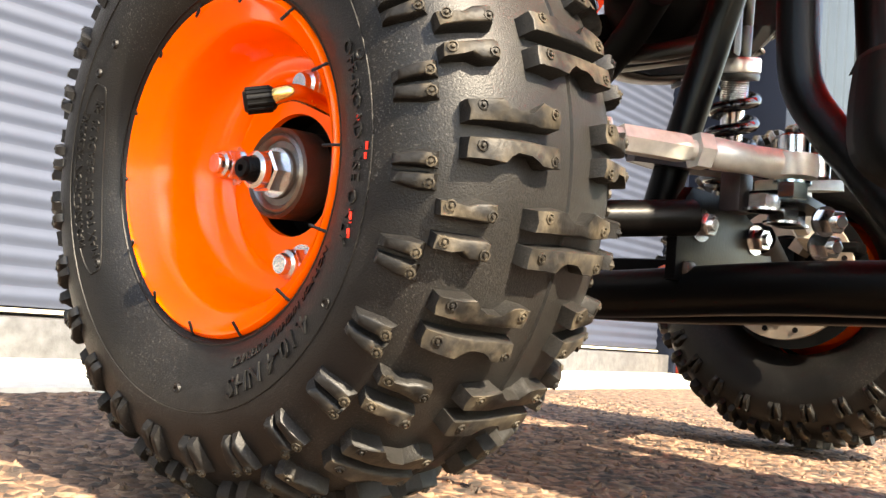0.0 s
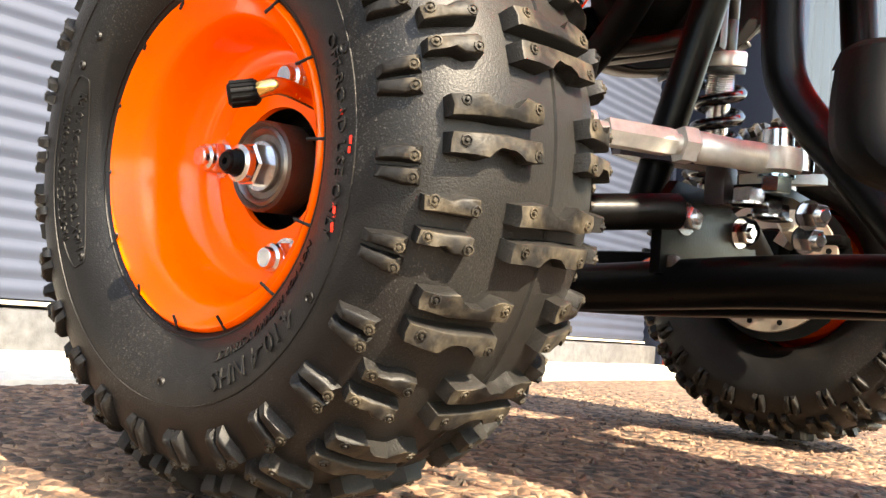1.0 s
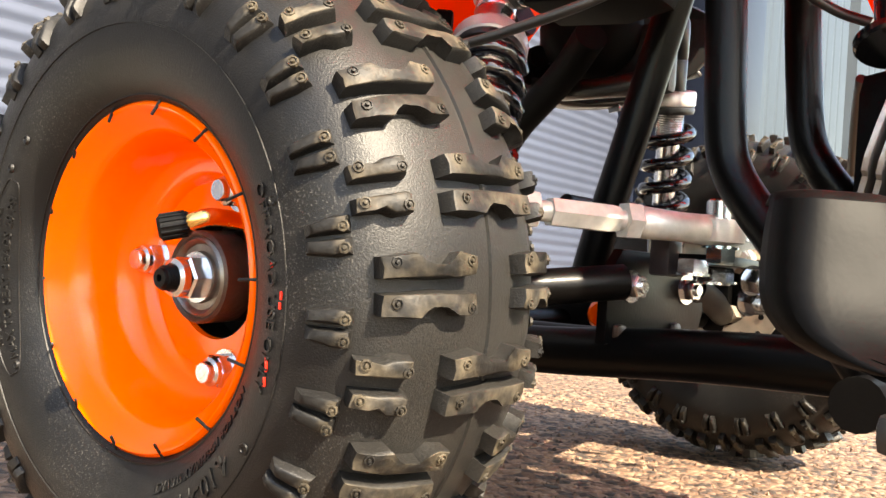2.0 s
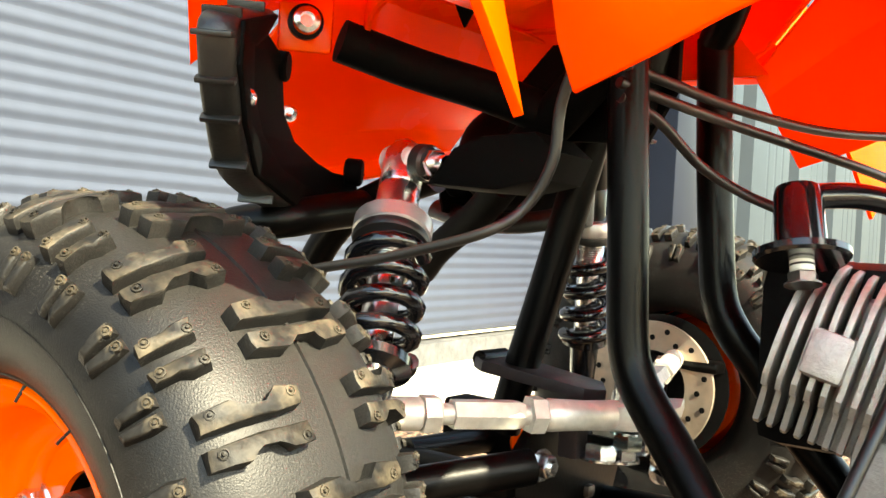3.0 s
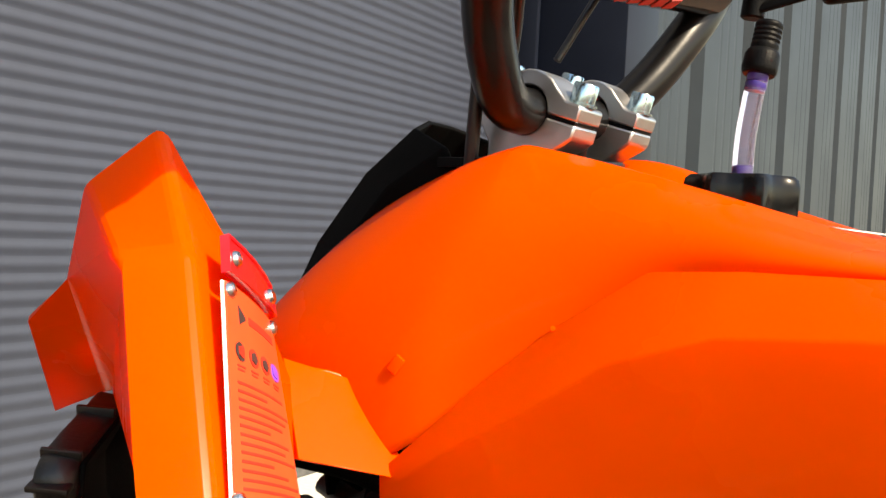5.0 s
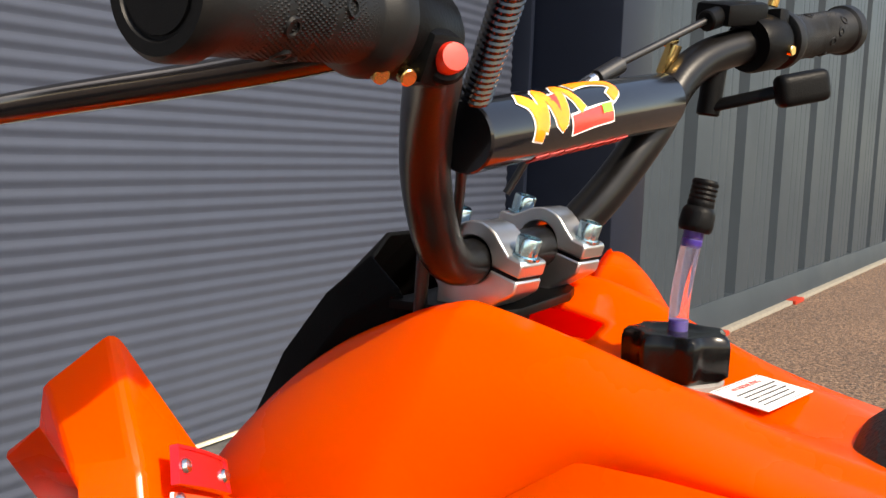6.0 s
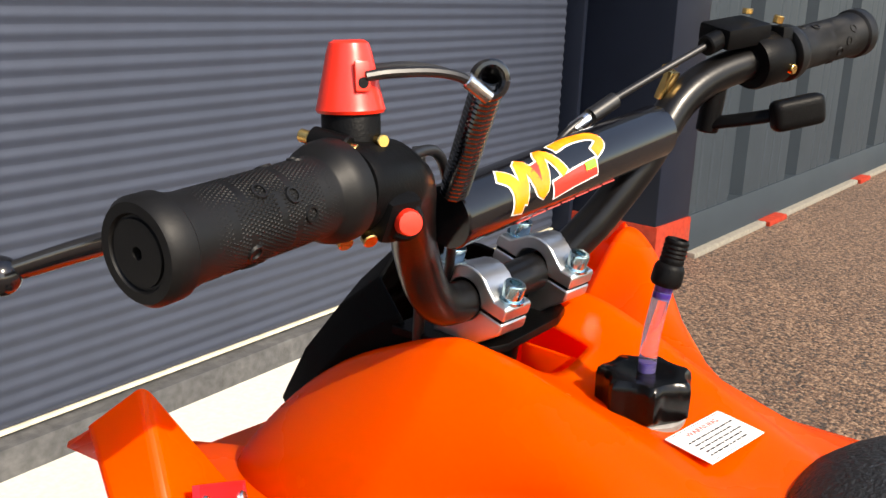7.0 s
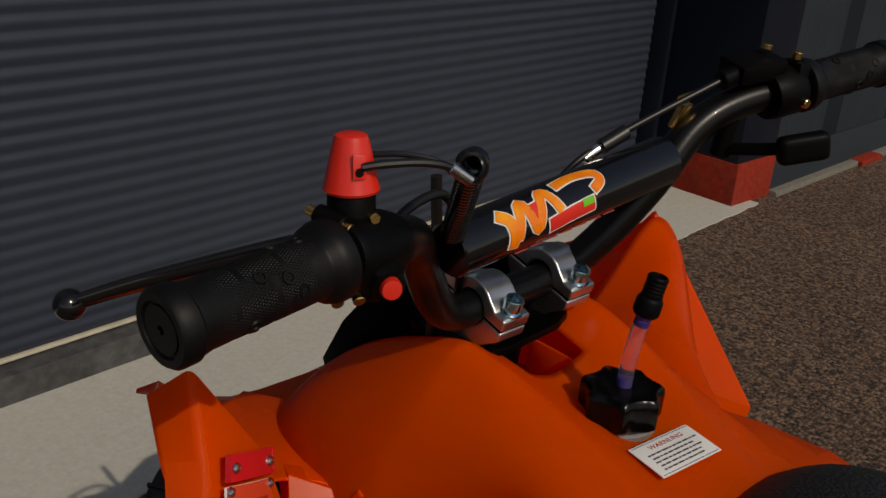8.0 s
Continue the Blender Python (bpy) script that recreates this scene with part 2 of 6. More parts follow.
def tyre_material():
    """Black rubber, dusted with fine pale specks and smeared in places."""
    m = bpy.data.materials.new("tyre_rubber")
    m.use_nodes = True
    n, l = m.node_tree.nodes, m.node_tree.links
    b = n["Principled BSDF"]
    co = n.new("ShaderNodeTexCoord")
    grain = n.new("ShaderNodeTexNoise")
    grain.inputs["Scale"].default_value, grain.inputs["Detail"].default_value = 1300, 3
    smear = n.new("ShaderNodeTexNoise")
    smear.inputs["Scale"].default_value, smear.inputs["Detail"].default_value = 16, 7
    for t in (grain, smear):
        l.new(co.outputs["Object"], t.inputs["Vector"])
    speck = n.new("ShaderNodeMapRange")
    speck.inputs["From Min"].default_value, speck.inputs["From Max"].default_value = 0.58, 0.72
    l.new(grain.outputs["Fac"], speck.inputs["Value"])
    dust = n.new("ShaderNodeMapRange")
    dust.inputs["From Min"].default_value, dust.inputs["From Max"].default_value = 0.42, 0.68
    l.new(smear.outputs["Fac"], dust.inputs["Value"])
    amount = n.new("ShaderNodeMath")
    amount.operation = "MULTIPLY"
    l.new(speck.outputs[0], amount.inputs[0])
    l.new(dust.outputs[0], amount.inputs[1])
    base = n.new("ShaderNodeMix")
    base.data_type = "RGBA"
    base.inputs["A"].default_value, base.inputs["B"].default_value = (0.0034, 0.0032, 0.0031, 1), (0.0075, 0.0070, 0.0066, 1)
    l.new(dust.outputs[0], base.inputs["Factor"])
    dotted = n.new("ShaderNodeMix")
    dotted.data_type = "RGBA"
    dotted.inputs["B"].default_value = (0.090, 0.084, 0.076, 1)
    l.new(amount.outputs[0], dotted.inputs["Factor"])
    l.new(base.outputs["Result"], dotted.inputs["A"])
    # paler crown, not sidewalls: road dust plus sunlit sheen put into the colour
    flat = n.new("ShaderNodeVectorMath")
    flat.operation = "MULTIPLY"
    flat.inputs[1].default_value = (1, 0, 1)
    l.new(co.outputs["Object"], flat.inputs[0])
    radius = n.new("ShaderNodeVectorMath")
    radius.operation = "LENGTH"
    l.new(flat.outputs[0], radius.inputs[0])
    crown = n.new("ShaderNodeMapRange")
    crown.inputs["From Min"].default_value, crown.inputs["From Max"].default_value = 0.126, 0.1465
    crown.inputs["To Max"].default_value = 0.85
    l.new(radius.outputs["Value"], crown.inputs["Value"])
    patchy = n.new("ShaderNodeMapRange")
    patchy.inputs["From Min"].default_value, patchy.inputs["From Max"].default_value = 0.36, 0.60
    patchy.inputs["To Min"].default_value = 0.15
    l.new(grain.outputs["Fac"], patchy.inputs["Value"])
    worn = n.new("ShaderNodeMath")
    worn.operation = "MULTIPLY"
    l.new(crown.outputs[0], worn.inputs[0])
    l.new(patchy.outputs[0], worn.inputs[1])
    dusty = n.new("ShaderNodeMix")
    dusty.data_type = "RGBA"
    dusty.inputs["B"].default_value = (0.015, 0.0138, 0.0122, 1)
    l.new(worn.outputs[0], dusty.inputs["Factor"])
    l.new(dotted.outputs["Result"], dusty.inputs["A"])
    l.new(dusty.outputs["Result"], b.inputs["Base Color"])
    rough = n.new("ShaderNodeMapRange")
    rough.inputs["To Min"].default_value, rough.inputs["To Max"].default_value = 0.36, 0.54
    l.new(smear.outputs["Fac"], rough.inputs["Value"])
    l.new(rough.outputs[0], b.inputs["Roughness"])
    b.inputs["Specular IOR Level"].default_value = 0.23
    bp = n.new("ShaderNodeBump")
    bp.inputs["Strength"].default_value, bp.inputs["Distance"].default_value = 0.22, 0.001
    l.new(grain.outputs["Fac"], bp.inputs["Height"])
    l.new(bp.outputs[0], b.inputs["Normal"])
    return m


RUBBER = tyre_material()


def clear_tube_material():
    m = bpy.data.materials.new("violet_clear_hose")
    m.use_nodes = True
    b = m.node_tree.nodes["Principled BSDF"]
    b.inputs["Base Color"].default_value = (0.84, 0.74, 0.95, 1)
    b.inputs["Transmission Weight"].default_value = 0.95
    b.inputs["Roughness"].default_value = 0.12
    b.inputs["IOR"].default_value = 1.2
    return m


CLEAR = clear_tube_material()


# ---- building helpers ----
def part(name, bm, mat, parent=None, label="", flat=False, sharp=38, m=None):
    """Links a bmesh as one mesh object under a thing or a part."""
    bmesh.ops.recalc_face_normals(bm, faces=bm.faces)
    for f in bm.faces:
        f.smooth = not flat
    for e in bm.edges:
        if len(e.link_faces) == 2 and e.calc_face_angle(0) > radians(sharp):
            e.smooth = False
    me = bpy.data.meshes.new(name)
    bm.to_mesh(me)
    bm.free()
    me.materials.append(mat)
    ob = new(name, me)
    if parent is not None:
        ob.parent = parent
    if m is not None:
        ob.matrix_basis = m
    if label:
        tagged(ob, label)
    return ob


def shared(name, me, parent, m, label=""):
    """One more object on a mesh that already exists."""
    ob = new(name, me)
    ob.parent, ob.matrix_basis = parent, m
    if label:
        tagged(ob, label)
    return ob


def frame_to(a, b):
    """A pose at a whose z axis points to b."""
    a, b = Vector(a), Vector(b)
    return Matrix.Translation(a) @ (b - a).to_track_quat("Z", "Y").to_matrix().to_4x4()


def lathe(profile, seg=32, bm=None, m=None, cap=True):
    """Turns (radius, height) pairs round z."""
    bm = bm or bmesh.new()
    m = m or Matrix()
    rings = []
    for r, h in profile:
        if r < 1e-6:
            rings.append([bm.verts.new(m @ Vector((0, 0, h)))])
        else:
            rings.append([bm.verts.new(m @ Vector((r * math.cos(2 * math.pi * k / seg), r * math.sin(2 * math.pi * k / seg), h))) for k in range(seg)])
    for a, b in zip(rings, rings[1:]):
        for k in range(seg):
            j = (k + 1) % seg
            q = [a[k % len(a)], a[j % len(a)], b[j % len(b)], b[k % len(b)]]
            q = list(dict.fromkeys(q))
            if len(q) > 2:
                bm.faces.new(q)
    if cap:
        for ring in (rings[0], rings[-1]):
            if len(ring) > 2:
                bm.faces.new(ring)
    return bm


def rod(a, b, r, seg=20, bm=None, bev=0.15):
    """A round bar with softened ends."""
    h = (Vector(b) - Vector(a)).length
    c = min(r * bev, h * 0.3)
    return lathe([(0, 0), (r - c, 0), (r, c), (r, h - c), (r - c, h), (0, h)], seg, bm, frame_to(a, b), cap=False)


def hexbar(a, b, r, bm=None, washer=0.0):
    """A hexagon bar, with a washer at its foot."""
    h = (Vector(b) - Vector(a)).length
    bm = lathe([(0, 0), (r, 0), (r, h * 0.88), (r * 0.9, h), (0, h)], 6, bm, frame_to(a, b), cap=False)
    if washer:
        lathe([(0, 0), (washer, 0), (washer, h * 0.14), (0, h * 0.14)], 24, bm, frame_to(a, b), cap=False)
    return bm


def smooth_path(points, steps=8):
    """A rounded path through the points."""
    p = [Vector(q) for q in points]
    if len(p) < 3:
        return p
    p = [p[0] * 2 - p[1]] + p + [p[-1] * 2 - p[-2]]
    out = []
    for i in range(1, len(p) - 2):
        for k in range(steps):
            t = k / steps
            a, b, c, d = p[i - 1:i + 3]
            out.append(0.5 * ((2 * b) + (c - a) * t + (2 * a - 5 * b + 4 * c - d) * t * t + (3 * b - a - 3 * c + d) * t ** 3))
    return out + [p[-2]]


def sweep(points, r, seg=14, steps=8, bm=None, flat=1.0):
    """A tube along a rounded path; r may be a function of the way along."""
    bm = bm or bmesh.new()
    path = smooth_path(points, steps)
    side = None
    rings = []
    for i, p in enumerate(path):
        d = (path[min(i + 1, len(path) - 1)] - path[max(i - 1, 0)]).normalized()
        if side is None:
            side = d.orthogonal().normalized()
        side = (side - d * side.dot(d)).normalized()
        up = d.cross(side)
        rad = r(i / (len(path) - 1)) if callable(r) else r
        rings.append([bm.verts.new(p + side * (rad * math.cos(2 * math.pi * k / seg)) + up * (rad * flat * math.sin(2 * math.pi * k / seg))) for k in range(seg)])
    for a, b in zip(rings, rings[1:]):
        for k in range(seg):
            bm.faces.new((a[k], a[(k + 1) % seg], b[(k + 1) % seg], b[k]))
    bm.faces.new(rings[0][::-1])
    bm.faces.new(rings[-1])
    return bm


def block(size, m=None, bev=0.0, bm=None, segs=2):
    """A box with rounded edges."""
    bm = bm or bmesh.new()
    made = bmesh.ops.create_cube(bm, size=1, matrix=(m or Matrix()) @ Matrix.Diagonal((*size, 1)))
    if bev:
        edges = list({e for v in made["verts"] for e in v.link_edges})
        bmesh.ops.bevel(bm, geom=edges, offset=bev, segments=segs, profile=0.6, affect="EDGES")
    return bm


def slab(outline, m, thick, bev=0.0, bm=None):
    """A flat outline (u, v) pushed to a thickness along the pose's z."""
    bm = bm or bmesh.new()
    low = [bm.verts.new(m @ Vector((u, v, 0))) for u, v in outline]
    high = [bm.verts.new(m @ Vector((u, v, thick))) for u, v in outline]
    bm.faces.new(low[::-1])
    top = bm.faces.new(high)
    for k in range(len(low)):
        j = (k + 1) % len(low)
        bm.faces.new((low[k], low[j], high[j], high[k]))
    if bev:
        bmesh.ops.bevel(bm, geom=list(top.edges), offset=bev, segments=2, profile=0.6, affect="EDGES")
    return bm


def shell(rows):
    """A moulded sheet over a net of control points, rounded and given thickness."""
    bm = bmesh.new()
    net = [[bm.verts.new(p) for p in row] for row in rows]
    for a, b in zip(net, net[1:]):
        for k in range(len(a) - 1):
            bm.faces.new((a[k], a[k + 1], b[k + 1], b[k]))
    return bm


def moulded(name, bm, mat, parent, label="", thick=0.003, bev=0.0025, sub=0, sharp=38):
    ob = part(name, bm, mat, parent, label, sharp=sharp)
    if sub:
        s = ob.modifiers.new("round", "SUBSURF")
        s.levels = s.render_levels = sub
    s = ob.modifiers.new("thick", "SOLIDIFY")
    s.thickness, s.offset = thick, -1
    if bev:
        s = ob.modifiers.new("soft", "BEVEL")
        s.width, s.segments, s.limit_method, s.angle_limit = bev, 3, "ANGLE", radians(12)
    return ob


def lettering(text, size):
    """Flat letters as a bmesh, centred on the origin."""
    cu = bpy.data.curves.new("letters", "FONT")
    cu.body, cu.size, cu.align_x, cu.align_y, cu.resolution_u = text, size, "CENTER", "CENTER", 2
    ob = bpy.data.objects.new("letters", cu)
    me = bpy.data.meshes.new_from_object(ob)
    bm = bmesh.new()
    bm.from_mesh(me)
    bpy.data.objects.remove(ob)
    bpy.data.curves.remove(cu)
    bpy.data.meshes.remove(me)
    return bm


def raised(bm, h):
    """Gives flat letters a height."""
    ex = bmesh.ops.extrude_face_region(bm, geom=list(bm.faces))
    for v in ex["geom"]:
        if isinstance(v, bmesh.types.BMVert):
            v.co.z += h
    return bm


# ---- the setting ----
def ground_sheet():
    xs = [-40, -12, -5, -2.5, -1.4, -0.9] + [-0.6 + 0.005 * k for k in range(201)] + [0.5, 0.7, 1.0, 1.6, 3, 6, 14, 40]
    ys = [-40, -12, -5, -2.5, -1.2] + [-0.6 + 0.006 * k for k in range(201)] + [0.7, 0.9, 1.2, 1.7, 2.5, 4, 8, 16, 40]
    grid = []
    for x in xs:
        for y in ys:
            z = 0.0
            if -0.65 < x < 0.42 and -0.65 < y < 0.65:
                z = 0.0022 * noise.noise((x * 90, y * 90, 0)) + 0.0018 * noise.noise((x * 210, y * 210, 3)) - 0.0006
            grid.append((x, y, z))
    w = len(ys)
    faces = [(i * w + j, (i + 1) * w + j, (i + 1) * w + j + 1, i * w + j + 1) for i in range(len(xs) - 1) for j in range(w - 1)]
    me = bpy.data.meshes.new("ground")
    me.from_pydata(grid, [], faces)
    for p in me.polygons:
        p.use_smooth = True
    me.materials.append(ASPHALT)
    return tagged(new("ground", me), "brown weathered asphalt yard with coarse aggregate", "ground", kind="structure")


ground_sheet()


def grit():
    """Loose chippings on the asphalt."""
    rng = random.Random(4)
    verts, faces = [], []
    for _ in range(2600):
        x, y = rng.uniform(-0.42, 0.40), rng.uniform(-0.42, 0.75)
        s = rng.uniform(0.0012, 0.0034)
        a = rng.uniform(0, 6.28)
        base = len(verts)
        for k in range(5):
            t = a + k * 1.2566
            verts.append((x + s * math.cos(t) * rng.uniform(0.7, 1.2), y + s * math.sin(t) * rng.uniform(0.7, 1.2), -0.001))
        verts.append((x + s * 0.2 * rng.uniform(-1, 1), y, s * rng.uniform(0.5, 0.9)))
        faces += [(base + k, base + (k + 1) % 5, base + 5) for k in range(5)]
    me = bpy.data.meshes.new("grit")
    me.from_pydata(verts, [], faces)
    me.materials.append(ASPHALT)
    tagged(new("grit", me), "loose brown chippings lying on the asphalt", "gravel", kind="stuff")


grit()

WALL = Matrix.Translation((-0.782, 0, 0)) @ pose(0, 0, 0, 0, 0, 5.33)   # local y runs along the facade, local x towards the yard
DOOR_END = 1.77


def apron():
    ys = [-5 + 0.25 * k for k in range(16)] + [-1 + 0.03 * k for k in range(96)]
    edge = [(0.345 + 0.012 * noise.noise((y * 3, 0, 0)) + 0.006 * noise.noise((y * 25, 2, 0)), y) for y in ys]
    outline = edge + [(0.02, ys[-1]), (0.02, ys[0])]
    bm = slab([(x, y) for x, y in outline], WALL @ Matrix.Translation((0, 0, -0.02)), 0.0235)
    tagged(part("apron", bm, APRON), "pale sunlit concrete strip in front of the roller door", "concrete strip", kind="structure")


apron()
tagged(part("sill", block((0.16, 7.3, 0.075), WALL @ Matrix.Translation((-0.043, -1.88, 0.0125)), 0.004), CONCRETE),
       "stained grey concrete sill below the roller door", "sill", kind="structure")


def roller_door():
    door = tagged(part("door_1", block((0.02, 7.26, 3.1), WALL @ Matrix.Translation((-0.045, -1.86, 1.6))), ROLLER),
                  "closed blue-grey roller door of narrow horizontal slats", "roller door", kind="structure")
    pitch = 0.0236
    outline = [(-0.0013 * math.cos(2 * math.pi * k / 10), pitch * k / 10) for k in range(11)]
    outline = [(-0.012, -0.001)] + outline + [(-0.012, pitch + 0.0004)]
    bm = bmesh.new()
    ends = []
    for y in (-5.5, DOOR_END):
        ends.append([bm.verts.new((x, y, z)) for x, z in outline])
    for k in range(len(outline) - 1):
        bm.faces.new((ends[0][k], ends[0][k + 1], ends[1][k + 1], ends[1][k]))
    bm.faces.new(ends[0])
    bm.faces.new(ends[1][::-1])
    first = part("slat", bm, ROLLER, door, m=WALL @ Matrix.Translation((0, 0, 0.062)), sharp=60)
    for k in range(1, 126):
        shared("slat", first.data, door, WALL @ Matrix.Translation((0, 0, 0.062 + pitch * k)))
    part("bottom_seal", block((0.018, 7.26, 0.005), WALL @ Matrix.Translation((-0.004, -1.86, 0.0570)), 0.0015), CREAM, door, "cream rubber bottom seal")


roller_door()


def facade():
    # dark guide rail beside the door, then the navy pier and the grey ribbed cladding
    rail = part("door_frame", block((0.075, 0.045, 3.2), WALL @ Matrix.Translation((0.015, DOOR_END + 0.02, 1.6)), 0.004), NAVY)
    tagged(rail, "black steel guide rail at the edge of the roller door", "door frame", kind="structure")
    pier = part("pier", block((0.36, 0.19, 3.1), Matrix.Translation((-0.82, 1.876, 1.62)), 0.004), NAVY)
    tagged(pier, "dark navy sheet-clad pier between door and wall", "pier", kind="structure")
    base = part("pier_base", block((0.37, 0.196, 0.126), Matrix.Translation((-0.818, 1.876, 0.053)), 0.006), REDPAINT)
    tagged(base, "red painted concrete foot of the navy pier", "pier base", kind="structure")
    # ribbed sheet
    prof = []
    y = 1.972
    while y < 9:
        prof += [(0.0, y)] + [(dx, y + at + dy) for at in (0.075, 0.150, 0.225) for dx, dy in ((0.0, -0.012), (-0.0014, -0.005), (-0.0014, 0.005), (0.0, 0.012))] + [(0.0, y + 0.300), (-0.035, y + 0.320), (-0.035, y + 0.400), (0.0, y + 0.420)]
        y += 0.490
    bm = bmesh.new()
    low = [bm.verts.new((-0.655 - 0.035 * (yy - 1.97) + x, yy, 0.10)) for x, yy in prof]
    high = [bm.verts.new((v.co.x, v.co.y, 3.2)) for v in low]
    back_low = [bm.verts.new((-1.2, prof[0][1], 0.10)), bm.verts.new((-1.4, prof[-1][1], 0.10))]
    back_high = [bm.verts.new((v.co.x, v.co.y, 3.2)) for v in back_low]
    for k in range(len(low) - 1):
        bm.faces.new((low[k], low[k + 1], high[k + 1], high[k]))
    bm.faces.new((low[0], high[0], back_high[0], back_low[0]))
    bm.faces.new((low[-1], high[-1], back_high[1], back_low[1]))
    bm.faces.new((back_low[0], back_low[1], back_high[1], back_high[0]))
    bm.faces.new(high + [back_high[1], back_high[0]])
    tagged(part("wall_north", bm, CLAD, flat=True), "grey ribbed metal wall cladding", "wall", kind="structure")
    m = Matrix.Translation((-0.655, 1.97, 0)) @ pose(0, 0, 0, 0, 0, 2.0)
    rail = slab([(-0.2, 0.0), (0.018, 0.0), (0.018, 0.05), (0.004, 0.11), (-0.2, 0.11)], m @ pose(0, 7.1, 0.0, 90, 0, 0), 7.1)
    tagged(part("trim", rail, CLAD), "grey folded metal skirting at the foot of the wall", "skirting", kind="structure")
    kerb = block((0.05, 7.1, 0.02), m @ Matrix.Translation((0.02, 3.55, 0.004)), 0.004)
    tagged(part("wall_foot", kerb, MORTAR), "pale mortar line along the foot of the wall", "mortar line", kind="structure")
    for yy, ln in ((0.62, 0.16), (1.62, 0.14)):
        patch = block((0.06, ln, 0.02), m @ Matrix.Translation((0.028, yy, 0.006)), 0.005)
        tagged(part("paint_patch", patch, REDPAINT), "faded red paint patch at the foot of the wall", "paint patch", group="red patches along the wall", kind="structure")
    # the building closes above and behind
    tagged(part("wall_upper", block((0.4, 16, 1.6), Matrix.Translation((-1.15, 1.5, 4.0))), CLAD), "grey metal wall above the roller door", "wall", kind="structure")


facade()

# ---- the quad bike ----
quad = tagged(new("quad_bike"), "small orange and black children's quad bike standing on asphalt", "quad bike")
quad.empty_display_size = 0.1
quad.location.z = 0.0105


INNER = 0.86         # the inner half of the tread is the narrower one


def section(a):
    """Height of the tyre's carcass over the axle at a way a across it, 0 in the middle."""
    s = min(1.0, abs(a) / (0.0655 if a < 0 else 0.0655 * INNER))
    return 0.108 + 0.0392 * math.sqrt(1 - s ** 3)


def on_tyre(a, angle, up):
    """A place on the tread: a across, angle round the axle, up over the carcass."""
    a = a * INNER if a > 0 else a
    da = 0.0008
    slope = (section(a + da) - section(a - da)) / (2 * da)
    k = 1 / math.sqrt(1 + slope * slope)
    rr, aa = section(a) + up * k, a - up * slope * k
    return Vector((rr * math.sin(angle), aa, rr * math.cos(angle)))


TYRE_MID = 0.052      # from the flange's plane to the middle of the tread


def tread_mesh(outline, height, mirror, seed):
    """A tread block: outline in (across, along) metres, flared at its foot, with a worn rounded top, laid on the carcass."""
    rng = random.Random(seed)
    bm = bmesh.new()
    rings = []
    ca = sum(p[0] for p in outline) / len(outline)
    cu = sum(p[1] for p in outline) / len(outline)
    fine = []
    for (a0, u0), (a1, u1) in zip(outline, outline[1:] + outline[:1]):
        k = 2 if math.hypot(a1 - a0, u1 - u0) > 0.006 else 1
        fine += [(a0 + (a1 - a0) * i / k, u0 + (u1 - u0) * i / k) for i in range(k)]
    wear = [(rng.uniform(-0.0005, 0.0005), rng.uniform(-0.0004, 0.0004), rng.uniform(-0.0007, 0.0002)) for _ in fine]

    def lay(a, u, up):
        return on_tyre(-a if mirror else a, u / 0.147, up)
    for up, inset in ((-0.003, -0.0008), (0.0006, -0.0006), (height * 0.72, 0.0002), (height * 0.94, 0.0007), (height, 0.0015)):
        ring = []
        for (a, u), (wa, wu, wh) in zip(fine, wear):
            d = Vector((ca - a, cu - u))
            d = d.normalized() * min(inset, d.length * 0.5)
            top = up > height * 0.5
            ring.append(bm.verts.new(lay(a + d.x + wa * top, u + d.y + wu * top, up + wh * top)))
        rings.append(ring)
    for lo, hi in zip(rings, rings[1:]):
        for k in range(len(lo)):
            j = (k + 1) % len(lo)
            bm.faces.new((lo[k], lo[j], hi[j], hi[k]))
    top = bm.faces.new(rings[-1])
    worn = {f for v in rings[-1] for f in v.link_faces} | {f for v in rings[-2] for f in v.link_faces if all(q in rings[-1] or q in rings[-2] for q in f.verts)}
    bmesh.ops.recalc_face_normals(bm, faces=bm.faces)
    made = bmesh.ops.triangulate(bm, faces=[top], quad_method="BEAUTY", ngon_method="BEAUTY")
    worn = {f for f in worn if f.is_valid} | set(made["faces"])
    for f in bm.faces:
        f.smooth = True
        f.material_index = 0 if f in worn else 1
    # little moulding pips on the top
    ends = (min(outline), max(outline)) if len(outline) > 6 else (max(outline),)
    for a, u in ends:
        aa, uu = a + (ca - a) * (0.24 if len(outline) > 7 else 0.30), cu + (u - cu) * 0.30
        c = lay(aa, uu, height)
        n = (lay(aa, uu, height + 0.01) - c).normalized()
        lathe([(0.0022, -0.001), (0.0021, 0.0003), (0.0016, 0.0004), (0.0014, -0.0002), (0.0009, -0.0002), (0.0007, 0.0009), (0, 0.0010)], 8, bm, frame_to(c, c + n), cap=False)
    me = bpy.data.meshes.new("tread_block")
    for e in bm.edges:
        if len(e.link_faces) == 2 and e.calc_face_angle(0) > radians(42):
            e.smooth = False
    bm.to_mesh(me)
    bm.free()
    me.materials.append(KNOB)
    me.materials.append(RUBBER)
    return me


